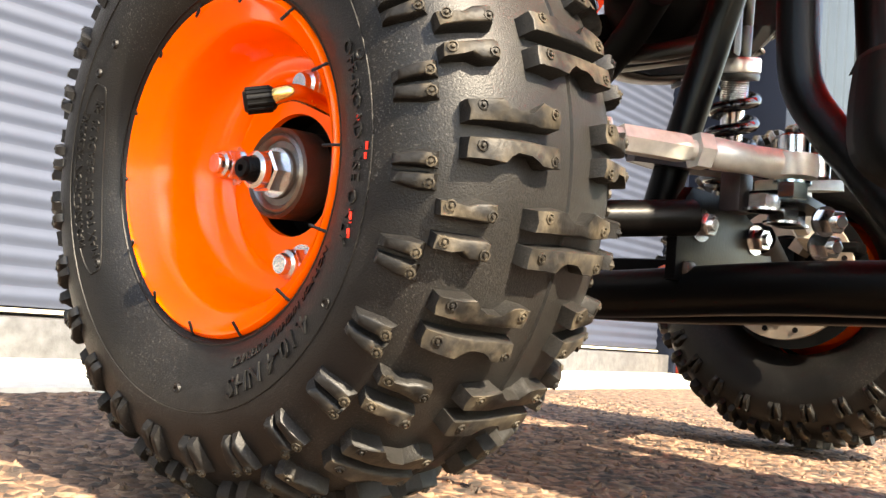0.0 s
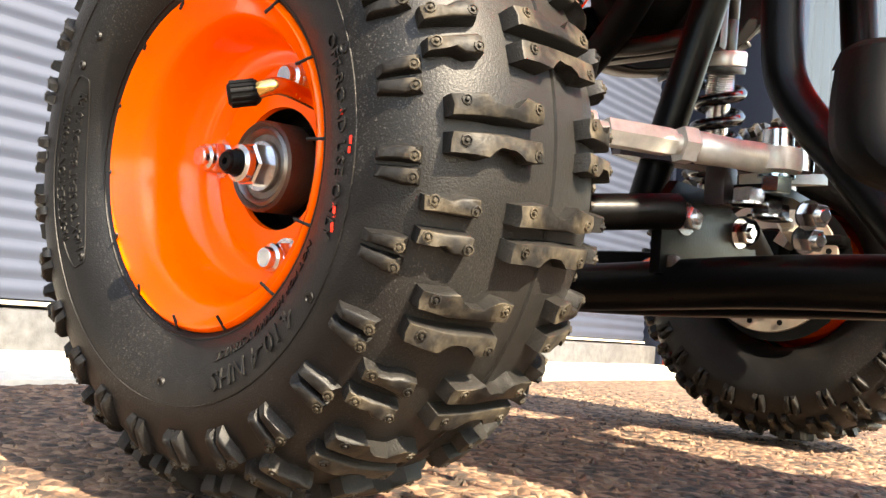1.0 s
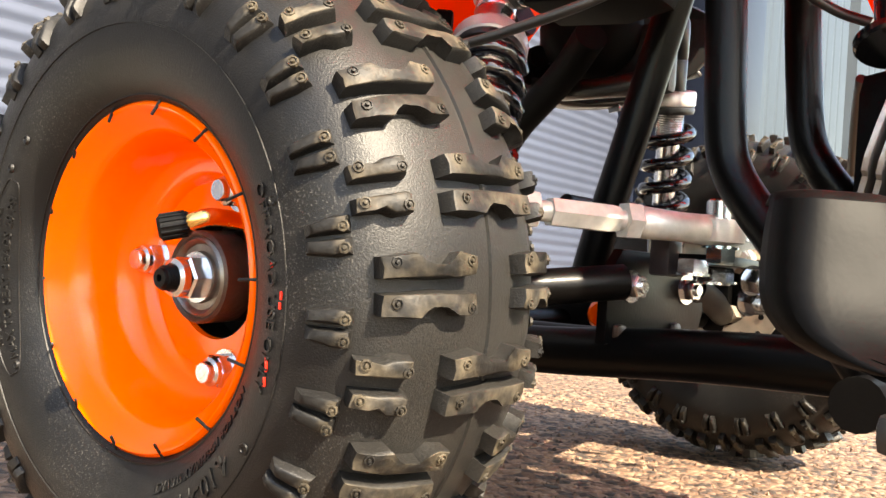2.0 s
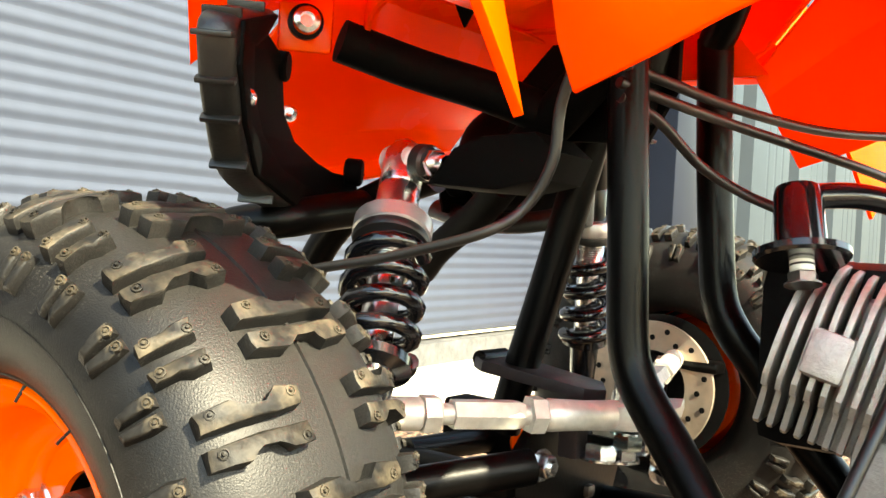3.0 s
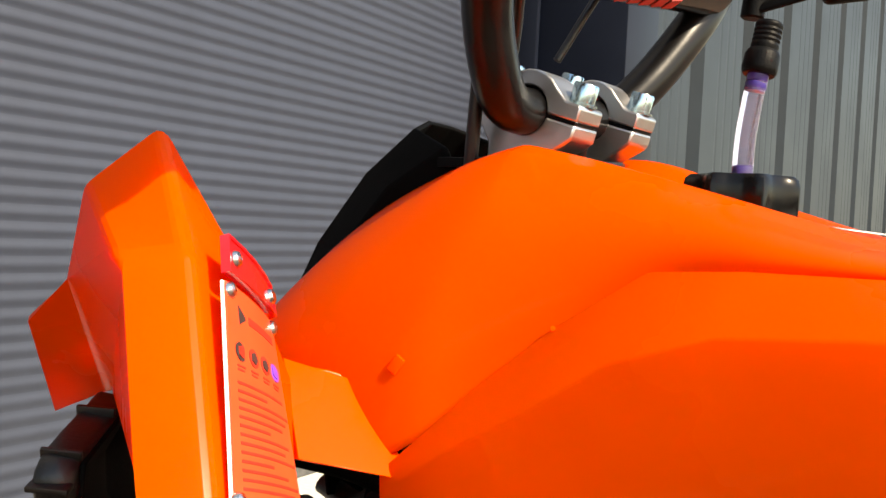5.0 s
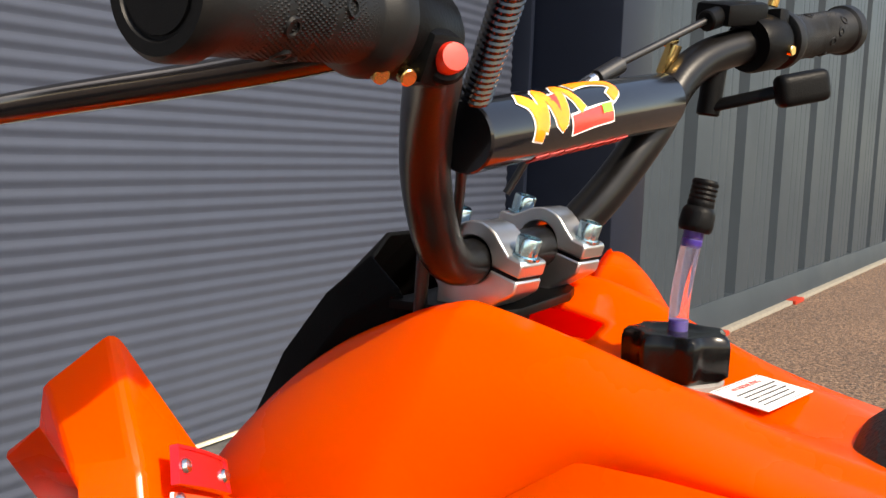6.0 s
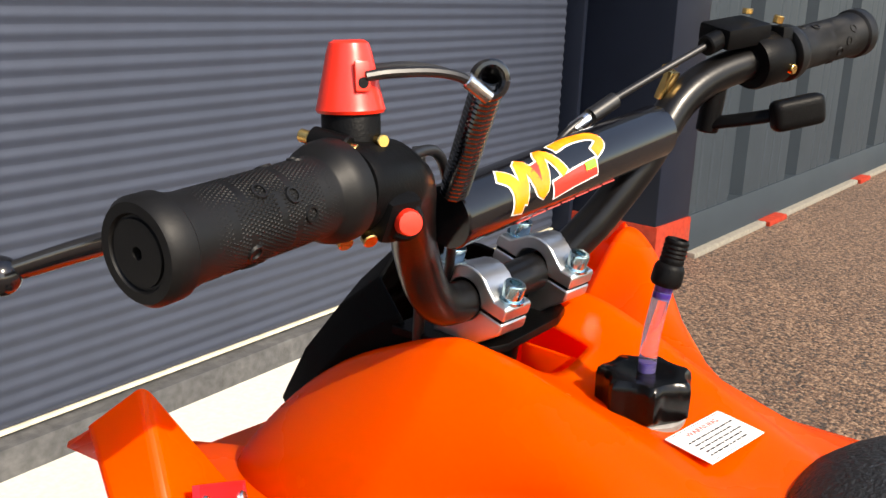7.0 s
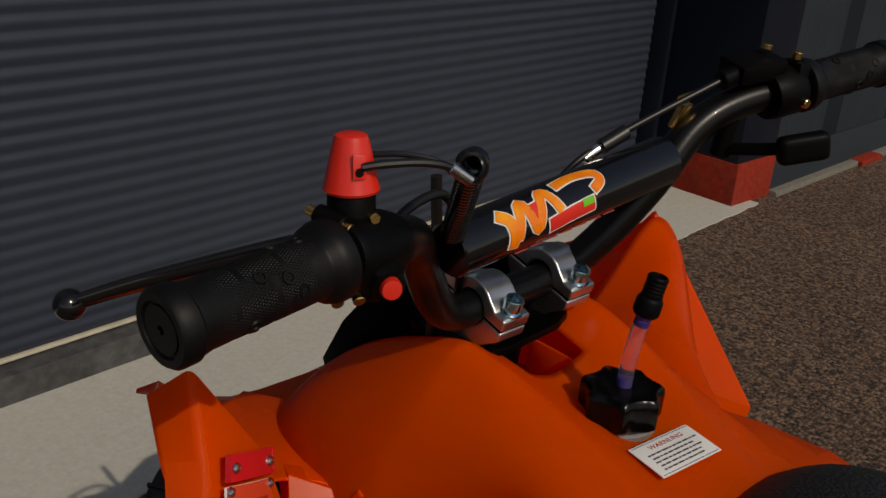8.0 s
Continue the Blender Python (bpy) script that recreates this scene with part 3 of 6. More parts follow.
WIDE = [(-0.0515, 0.0028), (-0.034, 0.0022), (-0.0165, 0.0028), (-0.0155, 0.0100), (-0.0240, 0.0112), (-0.0285, 0.0072), (-0.0375, 0.0072), (-0.0415, 0.0118), (-0.0515, 0.0104)]
CENTRE = [(-0.0255, 0.0028), (0.000, 0.0022), (0.0255, 0.0028), (0.0255, 0.0100), (0.0110, 0.0116), (0.006, 0.0072), (-0.006, 0.0072), (-0.0110, 0.0116), (-0.0255, 0.0100)]
SMALL = [(-0.0560, 0.0034), (-0.0420, 0.0028), (-0.0400, 0.0034), (-0.0400, 0.0100), (-0.0460, 0.0106), (-0.0490, 0.0088), (-0.0560, 0.0090)]
LUG = [(-0.0640, 0.0014), (-0.0600, 0.0012), (-0.0574, 0.0014), (-0.0574, 0.0072), (-0.0604, 0.0078), (-0.0640, 0.0060)]


def flip(outline):
    return [(a, -u) for a, u in outline][::-1]


TREADS = {(k, side, half, worn): tread_mesh(flip(o) if half else o, h, side, 7 * worn + 3 * half + side)
          for k, o, h in (("wide", WIDE, 0.0072), ("centre", CENTRE, 0.0074), ("small", SMALL, 0.0068), ("lug", LUG, 0.0042)) for side in (0, 1) for half in (0, 1) for worn in (0, 1, 2)}

# three rings of raised writing on the sidewall
SIDE = [(0.074, -0.003), (0.0765, 0.0005), (0.083, 0.0058), (0.091, 0.0103), (0.100, 0.0130), (0.108, 0.0135)]


def side_height(r):
    for (r0, h0), (r1, h1) in zip(SIDE, SIDE[1:]):
        if r <= r1:
            return h0 + (h1 - h0) * (r - r0) / (r1 - r0)
    return SIDE[-1][1]


def ring_text(text, r, start, size, bm, up=0.0006, inward=False):
    """Letters bent round the sidewall, read from outside. start in degrees, 0 up, clockwise as seen from outside."""
    letters = raised(lettering(text, size), 1.0)
    for v in letters.verts:
        ang = radians(start) + v.co.x / r * (1 if not inward else -1)
        rr = r + (v.co.y if not inward else -v.co.y)
        h = side_height(rr) + (up if v.co.z > 0.5 else -0.0008)
        v.co = Vector((rr * math.sin(ang), -h, rr * math.cos(ang)))
    me = bpy.data.meshes.new("tmp")
    letters.to_mesh(me)
    letters.free()
    bm.from_mesh(me)
    bpy.data.meshes.remove(me)


def wheel(name, m, label, disc=False):
    """A knobbly tyre on a pressed orange rim; the flange lies in the local xz plane, the outside looks along -y."""
    turn = pose(0, 0, 0, 90, 0, 0)       # lathe's z to -y
    hub = part(name, lathe([(0.0, -0.095), (0.020, -0.095), (0.022, -0.06), (0.0205, -0.044), (0.019, -0.0325), (0.0155, -0.0325), (0.0, -0.034)], 36, None, turn, cap=False),
               PLASTIC, quad, label, m=m)
    # carcass
    prof = [(0.070, -0.012)] + SIDE
    k = 26
    for i in range(k + 1):
        a = -0.0654 * math.cos(math.pi * i / k)
        a = a * INNER if a > 0 else a
        prof.append((section(a), -(a + TYRE_MID)))
    inner = TYRE_MID + 0.0655 * INNER - SIDE[-1][1]
    prof += [(r, -inner - h) for r, h in reversed(SIDE)] + [(0.070, -inner + 0.012)]
    part("tyre", lathe(prof, 120, None, turn, cap=False), RUBBER, hub, "black knobbly off-road tyre with dusty tread", sharp=60)
    words = bmesh.new()
    ring_text("OFF-ROAD USE ONLY", 0.0980, 88, 0.0078, words, 0.0008)
    ring_text("4.10-4 NHS", 0.0975, 146, 0.0120, words, 0.0009)
    ring_text("NOT FOR HIGHWAY SERVICE", 0.0875, 138, 0.0056, words, 0.0007)
    ring_text("MAX TO SEAT BEADS 20 PSI", 0.0925, 267, 0.0064, words, 0.0008)
    ring_text("MAX INFLATION PRESSURE", 0.0995, 267, 0.0056, words, 0.0008)
    tagged(part("raised_lettering", words, RUBBER, hub, "raised black sidewall lettering", flat=True), kind="stuff")
    rib = bmesh.new()
    for r in (0.1065, 0.0785):
        h = side_height(r)
        lathe([(r - 0.0006, h - 0.001), (r - 0.0003, h + 0.0005), (r + 0.0003, h + 0.0005), (r + 0.0006, h - 0.001)], 120, rib, turn, cap=False)
    # the long oval moulded round the pressure marking, and the seam in the middle of the tread
    oval = []
    for k in range(49):
        t = 2 * math.pi * k / 48
        ang, rr = radians(267) + 0.50 * max(-1, min(1, 1.06 * math.cos(t))), 0.0950 + 0.0085 * math.sin(t)
        oval.append((rr * math.sin(ang), -side_height(rr) - 0.0001, rr * math.cos(ang)))
    sweep(oval, 0.0005, 6, 1, rib)
    lathe([(section(0) - 0.001, -TYRE_MID - 0.0016), (section(0) + 0.0012, -TYRE_MID - 0.0007), (section(0) + 0.0012, -TYRE_MID + 0.0007), (section(0) - 0.001, -TYRE_MID + 0.0016)], 120, rib, turn, cap=False)
    tagged(part("tyre_rib", rib, RUBBER, hub, "fine moulding ribs on the tyre"), kind="stuff")
    # moulded plugs and a few crayon marks on the sidewall
    for ang, r in ((-51.2, 0.0962), (-61.5, 0.0990), (-119.4, 0.0930), (-176.5, 0.0979), (123.1, 0.1030), (70.6, 0.1040)):
        s, k, h = math.sin(radians(ang)), math.cos(radians(ang)), side_height(r)
        at = Vector((r * s, -h, r * k))
        part("moulded_plug", lathe([(0.0, 0.0002), (0.0010, 0.0002), (0.0013, 0.0007), (0.0021, 0.0007), (0.0026, -0.0006)], 16, None, frame_to(at, at + Vector((0.1 * s, -1, 0.1 * k))), cap=False), RUBBER, hub)
    if not disc:
        for ang, r, ln in ((104.0, 0.1000, 0.0052), (107.5, 0.1010, 0.0034), (89.5, 0.1040, 0.0030), (91.5, 0.1035, 0.0024), (83.4, 0.0986, 0.0020)):
            s, k, h = math.sin(radians(ang)), math.cos(radians(ang)), side_height(r)
            at = Vector((r * s, -h - 0.0003, r * k))
            part("crayon_mark", block((0.0011, ln, 0.0004), frame_to(at, at + Vector((0.1 * s, -1, 0.1 * k))), 0.0001), RED, hub, "small red crayon mark")
    # rubber whiskers along the rim
    for k in range(14):
        ang = 2 * math.pi * (k + 0.37) / 14
        at = Vector((0.0765 * math.sin(ang), -0.0008, 0.0765 * math.cos(ang)))
        to = at + Vector((-0.0065 * math.sin(ang), -0.0035, -0.0065 * math.cos(ang)))
        part("rubber_whisker", rod(at, to, 0.0007, 6), RUBBER, hub)
    # rim: rolled lip, deep well, face with a hole for the hub
    face = [(0.0765, -0.006), (0.0758, 0.0008), (0.0742, 0.0022), (0.0722, 0.0010), (0.0695, -0.0035), (0.0655, -0.0048), (0.0625, -0.0085), (0.0600, -0.022), (0.0570, -0.031),
            (0.0530, -0.0345), (0.0490, -0.0345), (0.0465, -0.0355), (0.0440, -0.0400), (0.0290, -0.0400), (0.0285, -0.043), (0.050, -0.046), (0.058, -0.043), (0.062, -0.030), (0.066, -0.008)]
    part("rim", lathe(face, 96, None, turn, cap=False), RIM, hub, "glossy orange painted steel rim", sharp=50)
    part("hub_recess", lathe([(0.0, -0.060), (0.0300, -0.060), (0.0300, -0.042)], 40, None, turn, cap=False), PLASTIC, hub)
    # bolts with nuts
    for ang in (24, 166, 278):
        s, c = math.sin(radians(ang)), math.cos(radians(ang))
        at = Vector((0.0432 * s, 0.040, 0.0432 * c))
        bolt = hexbar(at, at + Vector((0, -0.0080, 0)), 0.0080, washer=0.0096)
        lathe([(0.0068, 0.0080), (0.0066, 0.0100), (0.0050, 0.0108), (0.0050, 0.0132), (0.0044, 0.0140), (0, 0.0140)], 22, bolt, frame_to(at, at + Vector((0, -1, 0))), cap=False)
        part("wheel_bolt", bolt, ZINC, hub, "zinc-plated wheel bolt and nut")
    # axle end
    part("bearing", lathe([(0.0185, -0.042), (0.0185, -0.0305), (0.0172, -0.0295), (0.0160, -0.0305), (0.0150, -0.032), (0.0120, -0.032), (0.0112, -0.0300), (0.0098, -0.0300), (0.0098, -0.04)], 48, None, turn, cap=False),
         DARKSTEEL, hub, "greasy steel wheel bearing")
    part("bearing_housing", lathe([(0.0212, -0.046), (0.0212, -0.0305), (0.0200, -0.0292), (0.0186, -0.0305)], 40, None, turn, cap=False),
         RUSTY, hub, "rusty brown bearing housing")
    nut = hexbar((0, 0.0305, 0), (0, 0.0215, 0), 0.0104, washer=0.0116)
    lathe([(0.0088, -0.0205), (0.0086, -0.0172), (0.0066, -0.0162), (0.006, -0.019)], 30, nut, turn, cap=False)
    part("axle_nut", nut, ZINC, hub, "zinc-plated lock nut")
    stud = bmesh.new()
    for k in range(6):
        z = -0.0185 + 0.00125 * k
        lathe([(0.0048, z), (0.0056, z + 0.0004), (0.0048, z + 0.0010)], 20, stud, turn, cap=False)
    lathe([(0.0049, -0.0185), (0.0049, -0.0110), (0.0042, -0.0098), (0.0018, -0.0098), (0.0015, -0.0125), (0, -0.0125)], 20, stud, turn, cap=False)
    part("axle_stud", stud, PLASTIC, hub, "black threaded axle end")
    # valve
    stem = sweep([(0.040, 0.036, 0.024), (0.0465, 0.004, 0.0275), (0.0440, -0.0045, 0.0262), (0.0395, -0.0060, 0.0245)], 0.0036, 12)
    part("valve_stem", stem, BRASS, hub, "bent brass valve stem")
    a, b = Vector((0.0405, -0.0045, 0.0250)), Vector((0.0330, -0.0150, 0.0224))
    cap = rod(a, b, 0.0050, 18, None, 0.25)
    d = (b - a).normalized()
    for k in range(14):
        q = frame_to(a, b) @ Vector((0.0050 * math.cos(k * 0.449), 0.0050 * math.sin(k * 0.449), 0.002))
        rod(q, q + d * 0.010, 0.0006, 5, cap)
    tagged(part("valve_cap", cap, PLASTIC, hub, "ribbed black valve cap"), kind="stuff")
    if disc:
        brake_disc(hub)
    # tread, block by block: wide pairs on both shoulders, then a pair in the middle with small ones outside; lugs between
    middle = Matrix.Translation((0, TYRE_MID, 0))
    for k in range(26):
        for half in (0, 1):
            for side in (0, 1):
                shared("shoulder_lug", TREADS["lug", side, half, k % 3], hub, middle @ pose(0, 0, 0, 0, TREAD_PHASE + 360 * (k + 0.45) / 26, 0))
                kind = "wide" if k % 2 == 0 else "small"
                shared("tread_block", TREADS[kind, side, half, (k // 2) % 3], hub, middle @ pose(0, 0, 0, 0, TREAD_PHASE + 360 * k / 26, 0))
            if k % 2:
                shared("tread_block", TREADS["centre", 0, half, (k // 2) % 3], hub, middle @ pose(0, 0, 0, 0, TREAD_PHASE + 360 * k / 26, 0))
    return hub


TREAD_PHASE = 87.4
RUSTY = material("rusty_steel", (0.050, 0.030, 0.020), 0.45, metal=0.5, vary=0.3, second=(0.045, 0.03, 0.025), second_scale=60, bump=0.2)


def brake_disc(hub):
    """A drilled disc on the inner side of the wheel."""
    bm = bmesh.new()
    turn = pose(0, 0, 0, 90, 0, 0)
    lathe([(0.034, -0.1250), (0.0600, -0.1250), (0.0605, -0.1238), (0.0605, -0.1222), (0.0600, -0.1210), (0.034, -0.1210), (0.034, -0.1250)], 64, bm, turn, cap=False)
    for k in range(3):
        ear = lathe([(0, 0), (0.008, 0), (0.008, 0.02), (0, 0.02)], 4, None, turn @ pose(0.026 * math.cos(k * 2.094), 0.026 * math.sin(k * 2.094), -0.135, 0, 0, math.degrees(k * 2.094) + 45), cap=False)
        part("disc_ear", ear, DISC, hub)
    part("disc_backing", lathe([(0.0, -0.100), (0.066, -0.100), (0.067, -0.104), (0.0, -0.106)], 40, None, turn, cap=False), PLASTIC, hub)
    part("brake_disc", bm, DISC, hub, "drilled steel brake disc with light rust")
    for k in range(24):
        a, r = k * math.pi / 12, 0.0530 if k % 2 else 0.0455
        c = Vector((r * math.cos(a), 0.1257, r * math.sin(a)))
        part("disc_hole", lathe([(0, 0), (0.0026, 0), (0.0026, 0.0003), (0, 0.0003)], 12, None, frame_to(c - Vector((0, 0.0001, 0)), c + Vector((0, 1, 0))), cap=False), PLASTIC, hub)


front_left = wheel("front_wheel", pose(0.0285, -0.2558, 0.1322, 3.3, 0, 2.2) @ Matrix.Scale(0.92, 4), "front wheel with knobbly tyre and orange rim")
wheel("front_wheel", pose(0.010, 0.436, 0.1368, 3.3, 0, 182) @ Matrix.Scale(0.95, 4), "far front wheel with drilled brake disc", disc=True)


# ---- frame, suspension, engine ----
def pipe(points, r, name="frame_tube", label="", seg=16, mat=None, steps=8):
    return part(name, sweep(points, r, seg, steps), mat or BLACK, quad, label)


pipe([(0.116, 0.050, 0.400), (0.097, 0.050, 0.330), (0.077, 0.048, 0.255), (0.0566, 0.045, 0.180), (0.0480, 0.045, 0.148)], 0.0108, label="black painted slanting frame tube")
pipe([(0.152, -0.020, 0.390), (0.1545, -0.020, 0.330), (0.1585, -0.020, 0.265), (0.1612, -0.020, 0.220), (0.1665, -0.020, 0.2010), (0.1790, -0.022, 0.1835), (0.1930, -0.026, 0.1680), (0.228, -0.041, 0.1295), (0.252, -0.050, 0.103)], 0.0102,
     label="bent black painted frame tube")
pipe([(0.147, 0.100, 0.390), (0.150, 0.100, 0.330), (0.1545, 0.100, 0.270), (0.1590, 0.100, 0.236), (0.1690, 0.101, 0.2160), (0.184, 0.106, 0.1960), (0.206, 0.112, 0.1630), (0.228, 0.118, 0.1360), (0.252, 0.122, 0.103)], 0.0106)
# steering stop plate at the foot of the slanting tube, with its bolt head
part("stop_plate", slab([(0.034, 0.030), (0.044, 0.024), (0.108, 0.036), (0.116, 0.048), (0.104, 0.066), (0.044, 0.064), (0.034, 0.056)], pose(0, 0, 0.1905, 0, 8, 0), 0.007, 0.0015), STEEL, quad, "dark steel plate welded to the slanting tube")
part("plate_edge_roll", rod((0.0375, 0.030, 0.1905), (0.0375, 0.058, 0.1905), 0.0055), BLACK, quad)
pipe([(-0.070, 0.000, 0.100), (0.040, 0.000, 0.101), (0.160, 0.000, 0.109), (0.300, 0.000, 0.112), (0.640, 0.000, 0.120)], 0.0138, label="straight black lower frame rail")
pipe([(-0.070, 0.085, 0.100), (0.040, 0.085, 0.101), (0.160, 0.085, 0.107), (0.300, 0.085, 0.112), (0.640, 0.085, 0.120)], 0.0125)
pipe([(0.250, -0.085, 0.104), (0.254, 0.030, 0.104), (0.250, 0.125, 0.104)], 0.011, "cross_tube")
# the rear half of the frame
pipe([(0.154, -0.020, 0.385), (0.330, -0.030, 0.400), (0.460, -0.055, 0.385), (0.640, -0.055, 0.330)], 0.0105)
pipe([(0.148, 0.098, 0.388), (0.200, 0.060, 0.438), (0.330, 0.050, 0.442), (0.460, 0.060, 0.420), (0.640, 0.095, 0.330)], 0.0105)
pipe([(0.600, -0.055, 0.345), (0.600, -0.030, 0.240), (0.600, 0.000, 0.125)], 0.0105)
pipe([(0.600, 0.095, 0.345), (0.600, 0.085, 0.240), (0.600, 0.085, 0.125)], 0.0105)

# added black block, covers the bright wall in the dark gap behind the bracket
part("gap_block", block((0.110, 0.030, 0.040), Matrix.Translation((-0.030, 0.170, 0.118)), 0.006), MATT, quad, "black block added behind the bracket to fill a dark gap")
part("axle_boot", lathe([(0.0, 0), (0.010, 0), (0.012, 0.006), (0.010, 0.012), (0.012, 0.018), (0.009, 0.024), (0, 0.024)], 20, None, frame_to((0.004, 0.150, 0.1200), (0.020, 0.100, 0.1180)), cap=False), RIM, quad, "orange painted joint behind the bracket")
# wishbones
pipe([(0.020, -0.150, 0.122), (0.060, -0.080, 0.134), (0.104, -0.010, 0.144)], 0.0098, "wishbone", "black painted suspension arm")
pipe([(0.000, -0.150, 0.118), (-0.030, -0.080, 0.112), (-0.060, 0.000, 0.108)], 0.0098, "wishbone", "black painted suspension arm")
pipe([(0.020, 0.310, 0.122), (0.060, 0.200, 0.134), (0.100, 0.080, 0.144)], 0.0098, "wishbone", "black painted suspension arm")
pipe([(0.000, 0.310, 0.118), (-0.030, 0.200, 0.112), (-0.060, 0.085, 0.108)], 0.0098, "wishbone", "black painted suspension arm")


def knuckle(y, side):
    bm = block((0.034, 0.030, 0.075), Matrix.Translation((0.006, y, 0.137)), 0.006)
    rod((0.0, y, 0.1377), (0.0, y - side * 0.05, 0.1377), 0.012, 20, bm)
    block((0.075, 0.022, 0.010), Matrix.Translation((0.036, y, 0.166)), 0.004, bm)
    return part("steering_knuckle", bm, BLACK, quad, "black steel steering knuckle")


knuckle(-0.150, 1)
knuckle(0.330, -1)


def flanged_bolt(at, way, r=0.0068, name="bolt", washer=0.0092, mat=None, h=0.008):
    at, way = Vector(at), Vector(way).normalized()
    bm = hexbar(at, at + way * h, r, washer=washer)
    rod(at + way * (h * 0.9), at + way * (h * 1.25), r * 0.55, 14, bm)
    return part(name, bm, mat or ZINC, quad, "zinc-plated hexagon bolt")


# bracket plate with its two bolts
plate = slab([(-0.024, -0.022), (0.086, -0.022), (0.094, -0.002), (0.090, 0.014), (0.060, 0.020), (0.040, 0.030), (-0.010, 0.030), (-0.024, 0.016)],
             Matrix.Translation((0.094, 0.006, 0.132)) @ Matrix(((0, 0, 1, 0), (1, 0, 0, 0), (0, 1, 0, 0), (0, 0, 0, 1))), 0.006, 0.001)
part("bracket_plate", plate, BLACK, quad, "black welded steel bracket plate")
part("weld_bead", block((0.006, 0.010, 0.009), Matrix.Translation((0.101, -0.006, 0.1165)), 0.003), RUSTY, quad)
part("weld_bead", block((0.006, 0.009, 0.008), Matrix.Translation((0.101, 0.060, 0.118)), 0.003), RUSTY, quad)
flanged_bolt((0.1005, 0.005, 0.142), (1, -0.15, 0))
flanged_bolt((0.1005, 0.073, 0.142), (1, -0.15, 0))
part("steering_plate", slab([(-0.014, -0.020), (0.018, -0.022), (0.024, 0.0), (0.018, 0.046), (-0.014, 0.044)], Matrix.Translation((0.124, 0.034, 0.157)), 0.005, 0.001), BLACK, quad, "flat black steering plate")
arm = part("pitman_arm", slab([(-0.008, -0.016), (0.010, -0.014), (0.012, 0.040), (0.004, 0.056), (-0.008, 0.050)], pose(0.136, 0.030, 0.164, 8, 0, -8), 0.006, 0.0015), TIEROD, quad, "pale plated steering arm")
part("clevis", block((0.012, 0.016, 0.022), Matrix.Translation((0.118, 0.010, 0.160)), 0.002), STEEL, quad, "dark steel clevis below the tie rod")
for at, r, h in (((0.133, 0.012, 0.150), 0.0092, 0.009), ((0.134, 0.034, 0.146), 0.0088, 0.010), ((0.131, 0.054, 0.147), 0.0076, 0.009)):
    part("steering_nut", hexbar(at, (at[0], at[1], at[2] + h), r, washer=r * 1.18), ZINC, quad, "zinc-plated lock nut")
for at in ((0.150, 0.052, 0.150), (0.143, 0.066, 0.138)):
    flanged_bolt(at, (0.8, -0.5, -0.1), 0.0070, washer=0.0085, h=0.012)
part("spare_cap_screw", lathe([(0.0082, 0), (0.0082, 0.011), (0.0074, 0.012), (0.0045, 0.012), (0.0045, 0.007), (0, 0.007)], 24, None, Matrix.Translation((0.138, 0.036, 0.176)), cap=False), ZINC, quad, "zinc-plated cap screw")

# steering column to the clamps
pipe([(0.142, 0.014, 0.330), (0.160, 0.008, 0.420), (0.180, 0.000, 0.525)], 0.0125, "steering_column", "black steering column")


def tie_rod(a, b):
    """A threaded rod with hexagon sleeve, lock nuts and ball ends."""
    a, b = Vector(a), Vector(b)
    d = (b - a).normalized()
    ln = (b - a).length

    def at(t):
        return a + d * (ln * t)
    rod_part = part("tie_rod", rod(at(0.0), at(0.72), 0.0054), TIEROD, quad, "plated steel tie rod with hexagon sleeve")
    part("rod_tube", rod(at(0.0), at(0.385), 0.0084), TIEROD, rod_part)
    part("lock_nut", hexbar(at(0.385), at(0.43), 0.0100), TIEROD, rod_part)
    part("hexagon_sleeve", hexbar(at(0.465), at(0.655), 0.0078), TIEROD, rod_part)
    part("lock_nut", hexbar(at(0.672), at(0.715), 0.0100), TIEROD, rod_part)
    part("rod_end", lathe([(0.0066, 0), (0.0086, 0.003), (0.0078, ln * 0.12), (0.0082, ln * 0.20), (0.0092, ln * 0.25), (0.006, ln * 0.27), (0, ln * 0.27)], 20, None, frame_to(at(0.715), b), cap=True), TIEROD, rod_part)
    e = at(0.965)
    ball = lathe([(0.0125, -0.006), (0.0135, 0), (0.0125, 0.006), (0.0, 0.006)], 24, None, Matrix.Translation(e), cap=True)
    part("ball_end", ball, TIEROD, rod_part)
    part("ball_bolt", lathe([(0.0082, 0), (0.0082, 0.010), (0.0074, 0.011), (0.0045, 0.011), (0.0045, 0.006), (0, 0.006)], 24, None, Matrix.Translation(e + Vector((0, 0, 0.006))), cap=False), ZINC, rod_part, "zinc-plated cap screw")
    part("ball_bolt", lathe([(0.0066, -0.004), (0.0066, 0.008), (0.0058, 0.009), (0.0036, 0.009), (0.0036, 0.005), (0, 0.005)], 22, None, Matrix.Translation(e + d * 0.0150), cap=False), ZINC, rod_part, "zinc-plated cap screw")
    part("ball_nut", hexbar(e - Vector((0, 0, 0.008)), e - Vector((0, 0, 0.018)), 0.0085, washer=0.0098), BLUEZINC, rod_part, "zinc-plated lock nut")


tie_rod((0.042, -0.146, 0.179), (0.149, 0.024, 0.1745))
tie_rod((0.026, 0.345, 0.170), (0.118, 0.075, 0.170))


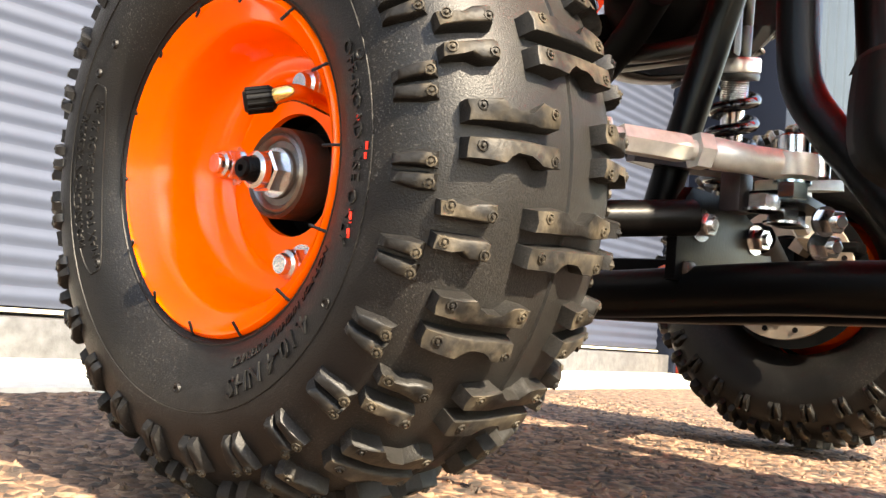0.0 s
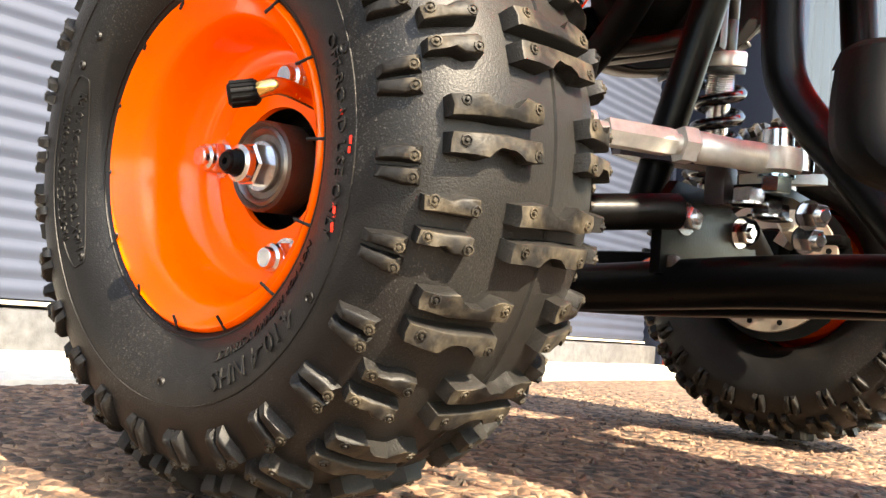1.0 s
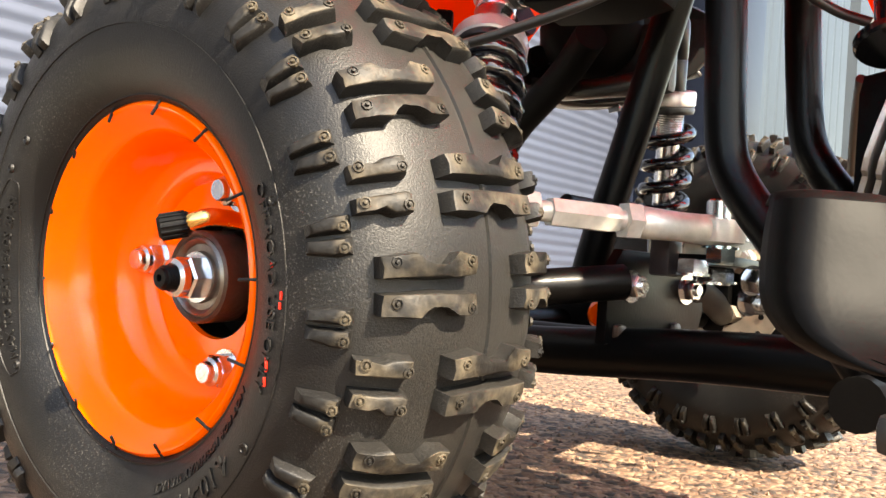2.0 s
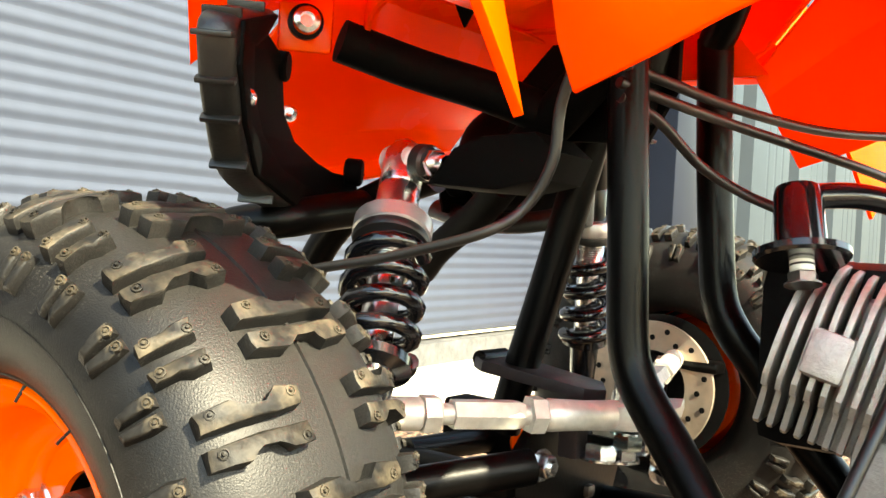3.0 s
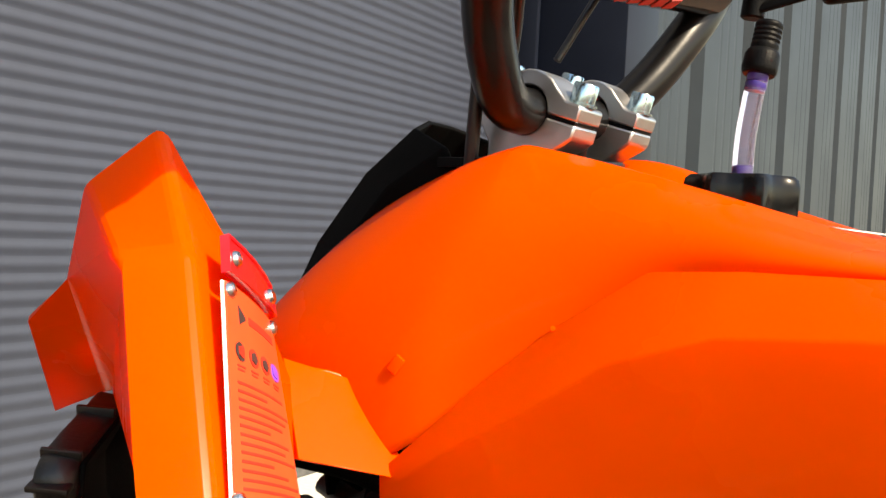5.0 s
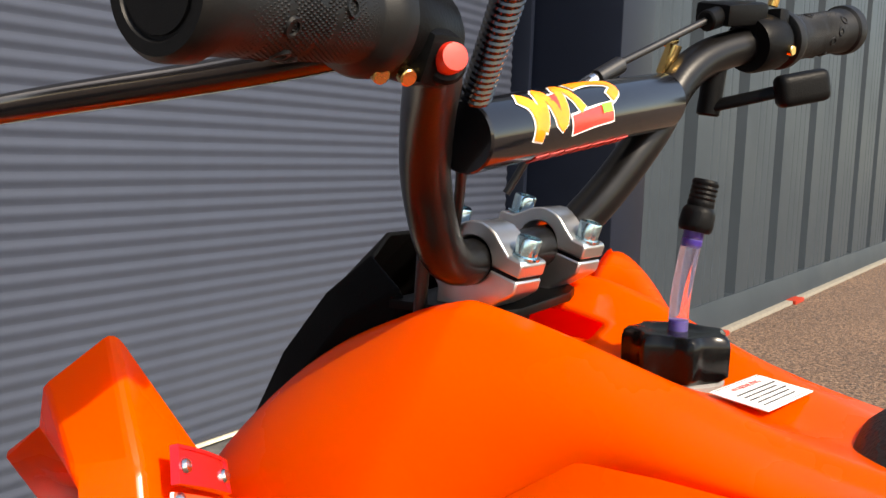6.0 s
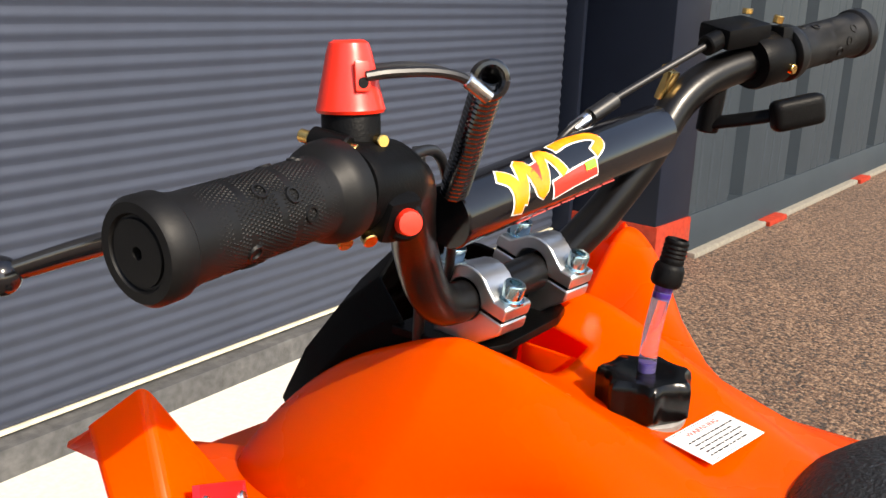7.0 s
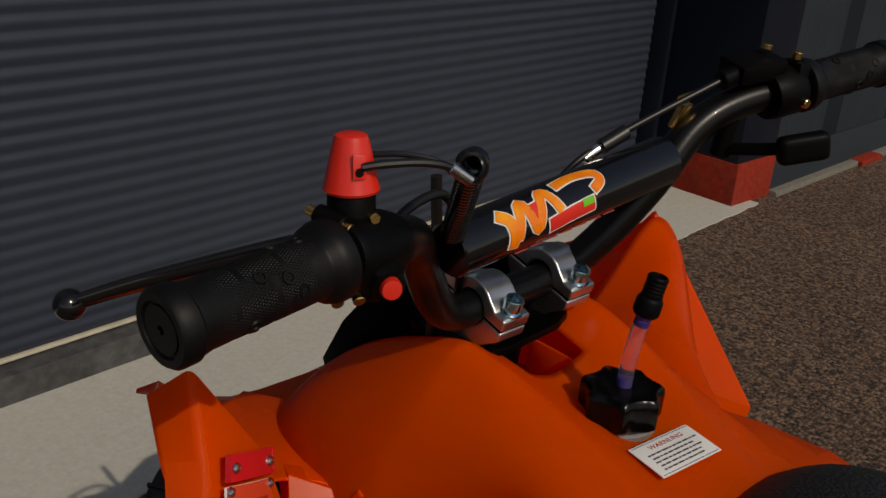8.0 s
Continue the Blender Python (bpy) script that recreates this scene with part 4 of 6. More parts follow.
def shock(top, low, body_mat, slim=1.0):
    """A coil-over damper: eye, body, collar, spring and lower fork."""
    top, low = Vector(top), Vector(low)
    m = frame_to(top, low) @ Matrix.Diagonal((slim, slim, 1.0, 1.0))
    ln = (low - top).length
    body = lathe([(0, -0.0115), (0.0080, -0.0105), (0.0110, -0.005), (0.0118, 0.003), (0.0118, 0.020), (0.0112, 0.021), (0.0118, 0.022), (0.0118, 0.042), (0.0118, 0.046), (0.009, 0.048), (0.009, ln), (0, ln)], 32, None, m, cap=False)
    damper = part("shock_absorber", body, body_mat, quad, "coil-over shock absorber with black spring")
    ring = bmesh.new()
    lathe([(0.0110, 0.043), (0.0200, 0.043), (0.0214, 0.0445), (0.0214, 0.0530), (0.0202, 0.054), (0.012, 0.054)], 28, ring, m, cap=True)
    part("spring_collar", ring, COLLAR, damper, "chromed notched spring collar")
    part("rubber_ring", lathe([(0.012, 0.054), (0.0204, 0.054), (0.0212, 0.0565), (0.0204, 0.059), (0.012, 0.059)], 28, None, m), HOSE, damper)
    thread = bmesh.new()
    for k in range(12):
        lathe([(0.0118, 0.059 + 0.0016 * k), (0.0126, 0.0598 + 0.0016 * k), (0.0118, 0.0606 + 0.0016 * k)], 28, thread, m, cap=False)
    tagged(part("threaded_sleeve", thread, CHROME, damper), kind="stuff")
    turns, pts = 4.0, []
    for k in range(int(turns * 14) + 1):
        t = k / (turns * 14)
        h = 0.066 + (ln - 0.081) * min(1, max(0, t * 1.06 - 0.03))
        pts.append(m @ Vector((0.0188 * math.cos(t * turns * 6.283), 0.0188 * math.sin(t * turns * 6.283), h)))
    part("spring", sweep(pts, 0.0046, 10, 1), GLOSSY, damper, "glossy black coil spring")
    part("damper_rod", rod(m @ Vector((0, 0, 0.055)), m @ Vector((0, 0, ln - 0.006)), 0.0082), CHROME, damper)
    part("lower_seat", lathe([(0.008, ln - 0.016), (0.0205, ln - 0.014), (0.0205, ln - 0.009), (0.013, ln - 0.006), (0.011, ln + 0.02), (0, ln + 0.02)], 28, None, m), GLOSSY, damper)
    return damper


SHOCK_TOP = (0.0229, -0.0330, 0.3051)
shock(SHOCK_TOP, (0.0690, -0.1050, 0.1910), SATINALU)
shock((0.048, 0.141, 0.324), (0.030, 0.172, 0.184), SATIN, 0.80)
eye = rod((0.0079, -0.0270, 0.3066), (0.0379, -0.0380, 0.3044), 0.0088)
part("shock_eye", eye, material("white_bushing", (0.7, 0.62, 0.58), 0.4, vary=0.05), quad, "pale plastic shock bushing")
part("eye_washer", rod((0.0364, -0.0365, 0.3046), (0.0464, -0.0375, 0.3036), 0.0104), HOSE, quad)
flanged_bolt((0.0460, -0.0372, 0.3034), (0.9, -0.40, 0.02), 0.0078, washer=0.0096, h=0.0075)
part("stud_end", rod((0.0520, -0.0400, 0.3034), (0.0630, -0.0450, 0.3034), 0.0042), CHROME, quad, "threaded bolt end")

# upper shock bridge: boxed black arms reaching forward to the nose
part("shock_bridge", slab([(-0.012, -0.012), (0.030, -0.014), (0.056, -0.008), (0.062, 0.006), (0.050, 0.016), (0.020, 0.014), (0.004, 0.008)], Matrix.Translation((0.060, -0.002, 0.303)) @ pose(0, 0, 0, 90, 0, 8), 0.05, 0.003), MATT, quad, "black welded shock mounting")
# black disc closing the other headlight's back for its shade, with a dusty lower lip
bowl_at = Vector((0.004, 0.100, 0.322))
housing = part("lamp_housing", lathe([(0.0, 0.016), (0.018, 0.014), (0.030, 0.008), (0.036, -0.004), (0.037, -0.022), (0.0, -0.022)], 36, None, frame_to(bowl_at, bowl_at + Vector((0.55, -0.83, 0.0))), cap=False), MATT, quad, "round black disc closing the shaded back of the second headlight")
# greyer plastic stands in for light bounced onto this black back
part("housing_back", block((0.112, 0.012, 0.050), Matrix.Translation((0.000, 0.126, 0.300)), 0.005), GREYPLASTIC, housing)
part("housing_skirt", sweep([(-0.058, 0.100, 0.284), (-0.020, 0.094, 0.277), (0.020, 0.096, 0.276), (0.058, 0.108, 0.284)], 0.0085, 12, 8, None, 0.7), GREYPLASTIC, housing, "dusty lower lip of the headlight housing")
pipe([(0.034, 0.052, 0.300), (0.000, 0.075, 0.282), (-0.060, 0.110, 0.256), (-0.100, 0.140, 0.236)], 0.0110, "nose_strut", "black steel strut behind the shock", mat=MATT)
pipe([(0.018, -0.084, 0.3640), (0.040, -0.050, 0.3540), (0.070, -0.020, 0.3440), (0.105, 0.000, 0.330)], 0.0115, "nose_stay", "black steel stay below the nose", mat=MATT)
pipe([(0.180, -0.040, 0.392), (0.130, -0.015, 0.350), (0.070, 0.010, 0.310)], 0.0130, "nose_stay", "black steel stay below the nose", mat=MATT)
washer = lathe([(0.0, 0), (0.0074, 0), (0.0074, 0.0030), (0.0066, 0.0050), (0.0038, 0.0064), (0.0036, 0.0020), (0, 0.0020)], 28, None, frame_to((0.013, -0.104, 0.3705), (0.052, -0.135, 0.3705)), cap=False)
part("nose_bolt", washer, ZINC, quad, "domed zinc-plated screw with black washer")
part("bolt_washer", lathe([(0.0, -0.002), (0.0092, -0.002), (0.0092, 0.0008), (0.0084, 0.0014), (0, 0.0014)], 28, None, frame_to((0.012, -0.1035, 0.3705), (0.052, -0.135, 0.3705)), cap=False), PLASTIC, quad)
part("stay_tab", block((0.028, 0.030, 0.003), frame_to((0.0105, -0.1018, 0.3705), (0.0495, -0.1328, 0.3705)) @ Matrix.Translation((0, 0, -0.0022)), 0.003), ORANGE, quad)

# black slab added behind the stays, so the bay below the hood stays dark
part("bay_fill", slab([(0.062, 0.322), (0.150, 0.318), (0.166, 0.346), (0.166, 0.374), (0.090, 0.374), (0.066, 0.350)], Matrix.Translation((0, 0.014, 0)) @ pose(0, 0, 0, 90, 0, 0), 0.004, 0.0012), MATT, quad, "black slab added below the hood to fill the dark bay")

# bumper
pipe([(-0.086, -0.098, 0.246), (-0.078, -0.092, 0.255), (-0.060, -0.082, 0.264), (-0.036, -0.062, 0.270), (-0.030, -0.030, 0.276), (-0.030, 0.000, 0.280)], 0.0112, "bumper_tube", "black painted bumper tube")
pipe([(-0.070, -0.076, 0.262), (-0.072, -0.066, 0.180), (-0.062, -0.010, 0.104)], 0.0100, "bumper_tube", "black painted bumper tube")

pipe([(0.020, 0.000, 0.300), (-0.020, 0.000, 0.288), (-0.050, 0.000, 0.274), (-0.074, 0.000, 0.250), (-0.086, 0.000, 0.222), (-0.088, 0.000, 0.195), (-0.080, 0.000, 0.100)], 0.0105, label="curved black front frame tube")


# heel and toe guard on the footrest
def foot_guard():
    m = Matrix.Translation((0.2477, -0.1707, 0.0)) @ pose(0, 0, 0, 0, 0, 40)
    rows = []
    # height, left edge, right edge, reach towards the rider
    for z, u0, u1, d in ((0.1780, 0.010, 0.036, -0.018), (0.1790, 0.008, 0.039, -0.004), (0.1768, 0.005, 0.043, 0.001), (0.1640, 0.003, 0.045, 0.005), (0.1500, 0.001, 0.047, 0.010), (0.1410, 0.000, 0.049, 0.015),
                         (0.1330, 0.003, 0.051, 0.021), (0.1270, 0.010, 0.056, 0.029), (0.1235, 0.020, 0.070, 0.040)):
        w = u1 - u0
        back = 0.024 if z < 0.176 else 0.020
        rows.append([m @ Vector((u, -d + k, z)) for u, k in ((u0 - 0.001, back), (u0 - 0.001, 0.010), (u0 + 0.001, 0.004), (u0 + 0.005, 0.0005), (u0 + 0.011, 0.0), (u0 + w * 0.55, 0.0005), (u1 - 0.007, 0.001), (u1 - 0.002, 0.004), (u1, 0.010), (u1, back))])
    ob = moulded("foot_guard", shell(rows), GUARD, quad, "scuffed black plastic foot guard", thick=0.004, bev=0.0, sub=1)
    part("footrest", block((0.120, 0.080, 0.012), Matrix.Translation((0.345, -0.150, 0.108)), 0.004), GREYPLASTIC, quad, "black plastic footrest")
    return ob


foot_guard()
part("footrest", block((0.110, 0.062, 0.012), Matrix.Translation((0.292, 0.165, 0.104)), 0.004), GREYPLASTIC, quad, "black plastic footrest")


# engine: finned cylinder with plug
def engine():
    tilt = Matrix.Translation((0.2720, 0.047, 0.2075)) @ pose(0, 0, 0, 0, 16, 0) @ pose(0, 0, 0, 0, 0, 8)
    core = part("engine", block((0.085, 0.062, 0.075), tilt @ Matrix.Translation((0.012, 0.014, -0.004)), 0.006), ALU, quad, "cast aluminium engine cylinder")
    def fin_outline(top):
        return [(-0.022, -0.040), (-0.029, -0.037), (-0.034, -0.019), (-0.042, -0.017), (-0.0465, -0.011), (-0.046, 0.004), (-0.043, top - 0.016), (-0.036, top - 0.006), (-0.026, top - 0.001), (-0.010, top), (0.050, top), (0.050, -0.040)]
    first = part("cooling_fin", slab(fin_outline(0.044), pose(0, 0, 0, 90, 0, 90) @ Matrix.Translation((0, 0, -0.0014)), 0.0028, 0.0011), ALU, core)
    low = part("cooling_fin", slab(fin_outline(0.033), pose(0, 0, 0, 90, 0, 90) @ Matrix.Translation((0, 0, -0.0014)), 0.0028, 0.0011), ALU, core)
    low.matrix_basis = tilt @ Matrix.Translation((-0.0532, 0, 0))
    first.matrix_basis = tilt @ Matrix.Translation((-0.0400, 0, 0))
    shared("cooling_fin", low.data, core, tilt @ Matrix.Translation((-0.0466, 0, 0)))
    for k in range(1, 16):
        shared("cooling_fin", first.data, core, tilt @ Matrix.Translation((-0.0400 + 0.0066 * k, 0, 0)))
    part("casting_pad", block((0.019, 0.014, 0.022), tilt @ pose(-0.031, -0.0445, 0.006, -14, 0, 0), 0.003), ALU, core, "smooth cast aluminium pad")
    part("engine_case", block((0.150, 0.110, 0.070), Matrix.Translation((0.330, 0.070, 0.150)), 0.012), ALU, core, "cast aluminium crankcase")
    base = Vector((0.2375, -0.001, 0.2510))
    up = Vector((-0.20, 0.26, 1.0)).normalized()
    plug = hexbar(base, base + up * 0.006, 0.0070, washer=0.0084)
    plug_ob = part("spark_plug", plug, DARKSTEEL, quad, "spark plug with brass hexagon")
    part("plug_ceramic", rod(base + up * 0.006, base + up * 0.016, 0.0056), CERAMIC, plug_ob, "white ceramic plug insulator")
    part("plug_print", rod(base + up * 0.0085, base + up * 0.0105, 0.00572), INK, plug_ob)
    boot = lathe([(0.0, 0), (0.0205, 0), (0.0218, 0.0015), (0.0218, 0.0045), (0.018, 0.006), (0.0118, 0.008), (0.0110, 0.032), (0.0098, 0.036), (0, 0.036)], 30, None, frame_to(base + up * 0.0115, base + up * 0.1), cap=False)
    sweep([base + up * 0.043, base + up * 0.043 + Vector((0.022, 0.022, 0.002)), base + up * 0.040 + Vector((0.042, 0.046, 0.0))], 0.0062, 12, 6, boot)
    part("plug_cap", boot, GLOSSY, plug_ob, "black rubber plug cap with shield")
    part("ignition_lead", sweep([base + up * 0.040 + Vector((0.040, 0.044, 0)), base + Vector((0.06, 0.075, 0.046)), base + Vector((0.078, 0.090, 0.040)), base + Vector((0.084, 0.094, 0.012))], 0.0042, 10), HOSE, plug_ob, "black ignition lead")
    part("fan_cowl", block((0.085, 0.10, 0.095), Matrix.Translation((0.245, 0.085, 0.215)), 0.014), PLASTIC, quad, "black plastic fan housing")
    part("air_box", block((0.16, 0.10, 0.050), Matrix.Translation((0.350, 0.115, 0.232)), 0.006), PLASTIC, quad, "black plastic air box")


engine()


# hoses and cables
def cable(pts, r=0.0030, label="black rubber cable", name="cable"):
    return part(name, sweep(pts, r, 10, 8), HOSE, quad, label)


cable([(0.176, -0.104, 0.345), (0.165, -0.100, 0.323), (0.161, -0.098, 0.299), (0.151, -0.100, 0.280), (0.136, -0.110, 0.267), (0.092, -0.120, 0.254), (0.032, -0.135, 0.238), (-0.005, -0.150, 0.200), (0.004, -0.160, 0.150)], 0.0025, "black brake hose")
cable([(0.155, -0.034, 0.352), (0.166, 0.000, 0.3470), (0.180, 0.060, 0.3412), (0.206, 0.130, 0.3370), (0.246, 0.200, 0.3410), (0.320, 0.240, 0.345)], 0.0029)
cable([(0.155, -0.032, 0.343), (0.166, 0.000, 0.3380), (0.180, 0.060, 0.3320), (0.220, 0.120, 0.3180), (0.254, 0.180, 0.3050), (0.320, 0.240, 0.290)], 0.0029)
cable([(0.155, -0.030, 0.336), (0.161, 0.000, 0.3285), (0.171, 0.030, 0.3090), (0.188, 0.046, 0.2960), (0.206, 0.050, 0.2880)], 0.0028)
cable([(0.160, 0.180, 0.226), (0.176, 0.130, 0.250), (0.190, 0.090, 0.268)], 0.0030)
cable([(0.262, -0.050, 0.140), (0.300, 0.02, 0.265), (0.330, 0.06, 0.280), (0.36, 0.08, 0.30)], 0.0030)


# ---- bodywork ----
BODY_MID = 0.004


def cowl():
    """The hood and tank cover, from the nose back to the seat."""
    stations = [(0.005, -0.052, 0.352, -0.045, 0.366, 0.366), (0.018, -0.066, 0.362, -0.050, 0.392, 0.390), (0.040, -0.090, 0.376, -0.056, 0.424, 0.424), (0.078, -0.102, 0.382, -0.058, 0.460, 0.460),
                (0.112, -0.108, 0.374, -0.058, 0.484, 0.475), (0.145, -0.110, 0.368, -0.058, 0.500, 0.484), (0.174, -0.107, 0.382, -0.056, 0.510, 0.490),
                (0.187, -0.101, 0.396, -0.054, 0.513, 0.490), (0.218, -0.0905, 0.426, -0.051, 0.507, 0.485), (0.262, -0.079, 0.459, -0.050, 0.496, 0.478),
                (0.300, -0.082, 0.4625, -0.052, 0.486, 0.4755), (0.345, -0.085, 0.463, -0.054, 0.474, 0.468), (0.430, -0.087, 0.463, -0.055, 0.466, 0.462)]
    bm = bmesh.new()
    sharp_corner = bm.verts.layers.float.new("crease_vert")
    fold = bm.edges.layers.float.new("crease_edge")
    net = []
    for x, ys, zs, yr, zr, zc in stations:
        half = [(ys, zs), (ys - 0.002, zs + 0.30 * (zr - zs)), (ys * 0.72 + yr * 0.28, zs + 0.68 * (zr - zs)), (yr - 0.004, zr - 0.004), (yr + 0.008, zr + 0.0005), (yr + 0.030, zc * 0.5 + zr * 0.5)]
        slim = 0.3 * max(0.0, x - 0.262)
        rise = 0.009 * max(0.0, 1 - abs(x - 0.209) / 0.06)
        full = half + [(BODY_MID - slim * 0.5, zc)] + [(2 * BODY_MID - y - slim, z + (rise if z > zr - 0.006 and y < yr + 0.02 else 0.0)) for y, z in half[::-1]]
        net.append([bm.verts.new((x, y, z)) for y, z in full])
    for i, (a, b) in enumerate(zip(net, net[1:])):
        for k in range(len(a) - 1):
            if 6 <= i < 8 and 5 <= k <= 6:
                continue
            bm.faces.new((a[k], a[k + 1], b[k + 1], b[k]))
    for i, k in ((6, 5), (6, 7), (8, 5), (8, 7)):
        net[i][k][sharp_corner] = 1.0
    front = net[0]
    bm.faces.new(front[::-1])
    for i in range(5, len(net) - 1):
        for k, hard in ((3, 0.70), (4, 0.40), (len(front) - 4, 0.60)):
            bm.edges.get((net[i][k], net[i + 1][k]))[fold] = hard
    for k in range(1, 4):
        bm.edges.get((net[7][k], net[7][k + 1]))[fold] = 0.55
    return moulded("cowl", bm, ORANGE, quad, "glossy orange moulded plastic hood", thick=0.003, bev=0.0, sub=3, sharp=80)


cowl()
# added black sheet: stands in for the shade inside the opening
part("cowl_dark_sheet", block((0.070, 0.110, 0.004), Matrix.Translation((0.190, 0.000, 0.425)), 0.001), MATT, quad, "black sheet deep below the handlebar, added to keep the opening dark")
part("opening_skirt", block((0.048, 0.0025, 0.030), Matrix.Translation((0.196, 0.0310, 0.4705)), 0.0008), ORANGE, quad, "orange inner wall of the opening below the handlebar")


def side_panel(flip):
    rows = [((0.163, -0.1115, 0.3720), (0.1650, -0.1130, 0.3630), (0.1690, -0.1140, 0.3460), (0.1780, -0.1140, 0.3240)),
            ((0.200, -0.1010, 0.4100), (0.2000, -0.1142, 0.3880), (0.2020, -0.1156, 0.3540), (0.2120, -0.1172, 0.3360)),
            ((0.229, -0.0890, 0.4375), (0.2300, -0.1136, 0.4060), (0.2310, -0.1155, 0.3720), (0.2400, -0.1178, 0.3480)),
            ((0.263, -0.0810, 0.4615), (0.2630, -0.1126, 0.4290), (0.2640, -0.1148, 0.3940), (0.2720, -0.1180, 0.3600)),
            ((0.300, -0.0840, 0.4640), (0.3000, -0.1118, 0.4420), (0.3000, -0.1138, 0.4150), (0.3080, -0.1178, 0.3710)),
            ((0.345, -0.0870, 0.4645), (0.3450, -0.1110, 0.4460), (0.3450, -0.1126, 0.4360), (0.3450, -0.1175, 0.3590)),
            ((0.430, -0.0890, 0.4640), (0.4300, -0.1105, 0.4480), (0.4300, -0.1098, 0.4400), (0.4300, -0.1150, 0.3350))]
    if flip:
        rows = [[(x - 0.004 * k, 2 * BODY_MID - y - 0.3 * max(0.0, x - 0.262) + 0.028 * k, z) for k, (x, y, z) in enumerate(r)] for r in rows]
    return moulded("side_panel", shell(rows), ORANGE, quad, "orange plastic side panel with creased faces", thick=0.003, bev=0.005, sharp=80)


side_panel(False)
side_panel(True)
part("panel_screw", lathe([(0.0, 0), (0.0013, 0), (0.0011, 0.0006), (0, 0.0008)], 12, None, frame_to((0.229, -0.0905, 0.4365), (0.24, -0.12, 0.448)), cap=False), ORANGE, quad)

FIN = {"A": (0.112, -0.187, 0.506), "B": (0.088, -0.203, 0.482), "C": (0.124, -0.214, 0.456), "D": (0.143, -0.196, 0.459), "E": (-0.016, -0.161, 0.418), "F": (-0.0885, -0.0985, 0.356),
       "G": (0.016, -0.158, 0.437), "P": (0.197, -0.246, 0.339), "Q": (0.214, -0.233, 0.339), "T": (0.212, -0.199, 0.303), "R": (0.1806, -0.1758, 0.3658), "M": (0.1728, -0.2115, 0.4086), "S": (0.1440, -0.1455, 0.4106), "U": (0.1265, -0.1485, 0.4420),
       "H": (-0.0310, -0.1022, 0.3774), "L": (0.163, -0.231, 0.394), "K": (0.060, -0.105, 0.385)}


def fin(flip):
    """A front mudguard: a folded upright with a wing reaching forward."""
    def at(k):
        x, y, z = FIN[k]
        if flip and k == "T":      # the far one reaches lower
            return (x - 0.014, 0.075 - y, z - 0.010)
        return (x - 0.008, 0.080 - y, z + 0.004) if flip else (x, y, z)
    bm = bmesh.new()
    v = {k: bm.verts.new(at(k)) for k in FIN}
    for face in ("CDMQPL", "BADC", "AUD", "USMD", "SRQM", "RTQ", "BCG", "CHG", "GHFE", "CLH", "LKH"):
        bm.faces.new([v[k] for k in face])
    bmesh.ops.recalc_face_normals(bm, faces=list(bm.faces))
    folds = [bm.edges.get((v[a], v[b])) for a, b in ("DM", "MQ", "CD", "AD", "BC", "CG", "GH")]
    bmesh.ops.bevel(bm, geom=folds, offset=0.0050, segments=4, profile=0.55, affect="EDGES", clamp_overlap=False)
    return moulded("front_mudguard", bm, ORANGE, quad, "folded orange plastic front mudguard", thick=0.0032, bev=0.0012, sharp=50)


fin(False)
fin(True)
far_sheet = shell([[(0.106, 0.262, 0.511), (0.112, 0.225, 0.494), (0.120, 0.175, 0.462), (0.128, 0.120, 0.430)],
                   [(0.126, 0.262, 0.502), (0.138, 0.222, 0.490), (0.150, 0.165, 0.462), (0.150, 0.110, 0.440)],
                   [(0.158, 0.238, 0.484), (0.172, 0.196, 0.484), (0.182, 0.145, 0.470), (0.178, 0.100, 0.455)],
                   [(0.196, 0.194, 0.462), (0.208, 0.166, 0.470), (0.218, 0.122, 0.470), (0.214, 0.085, 0.466)],
                   [(0.240, 0.142, 0.452), (0.250, 0.128, 0.464), (0.262, 0.096, 0.470), (0.258, 0.070, 0.472)],
                   [(0.300, 0.082, 0.452), (0.306, 0.078, 0.462), (0.312, 0.072, 0.468), (0.308, 0.058, 0.472)]])
moulded("far_fairing", far_sheet, ORANGE, quad, "curved orange fairing from the far mudguard to the hood", thick=0.003, bev=0.0, sub=2, sharp=80)


def link_piece(flip):
    pts = [(0.122, -0.128, 0.415), (0.147, -0.103, 0.405), (0.176, -0.105, 0.369), (0.150, -0.145, 0.380)]
    deep = [(0.080, -0.110, 0.405), (0.100, -0.085, 0.400), (0.120, -0.085, 0.365), (0.105, -0.120, 0.370)]
    f = (lambda p: (p[0], 2 * BODY_MID - p[1], p[2])) if flip else (lambda p: p)
    bm = bmesh.new()
    a = [bm.verts.new(f(p)) for p in pts]
    b = [bm.verts.new(f(p)) for p in deep]
    bm.faces.new(a)
    for k in range(4):
        bm.faces.new((a[k], a[(k + 1) % 4], b[(k + 1) % 4], b[k]))
    return moulded("mudguard_link", bm, ORANGE, quad, "short orange link between hood and mudguard", thick=0.002, bev=0.003)


link_piece(False)
link_piece(True)

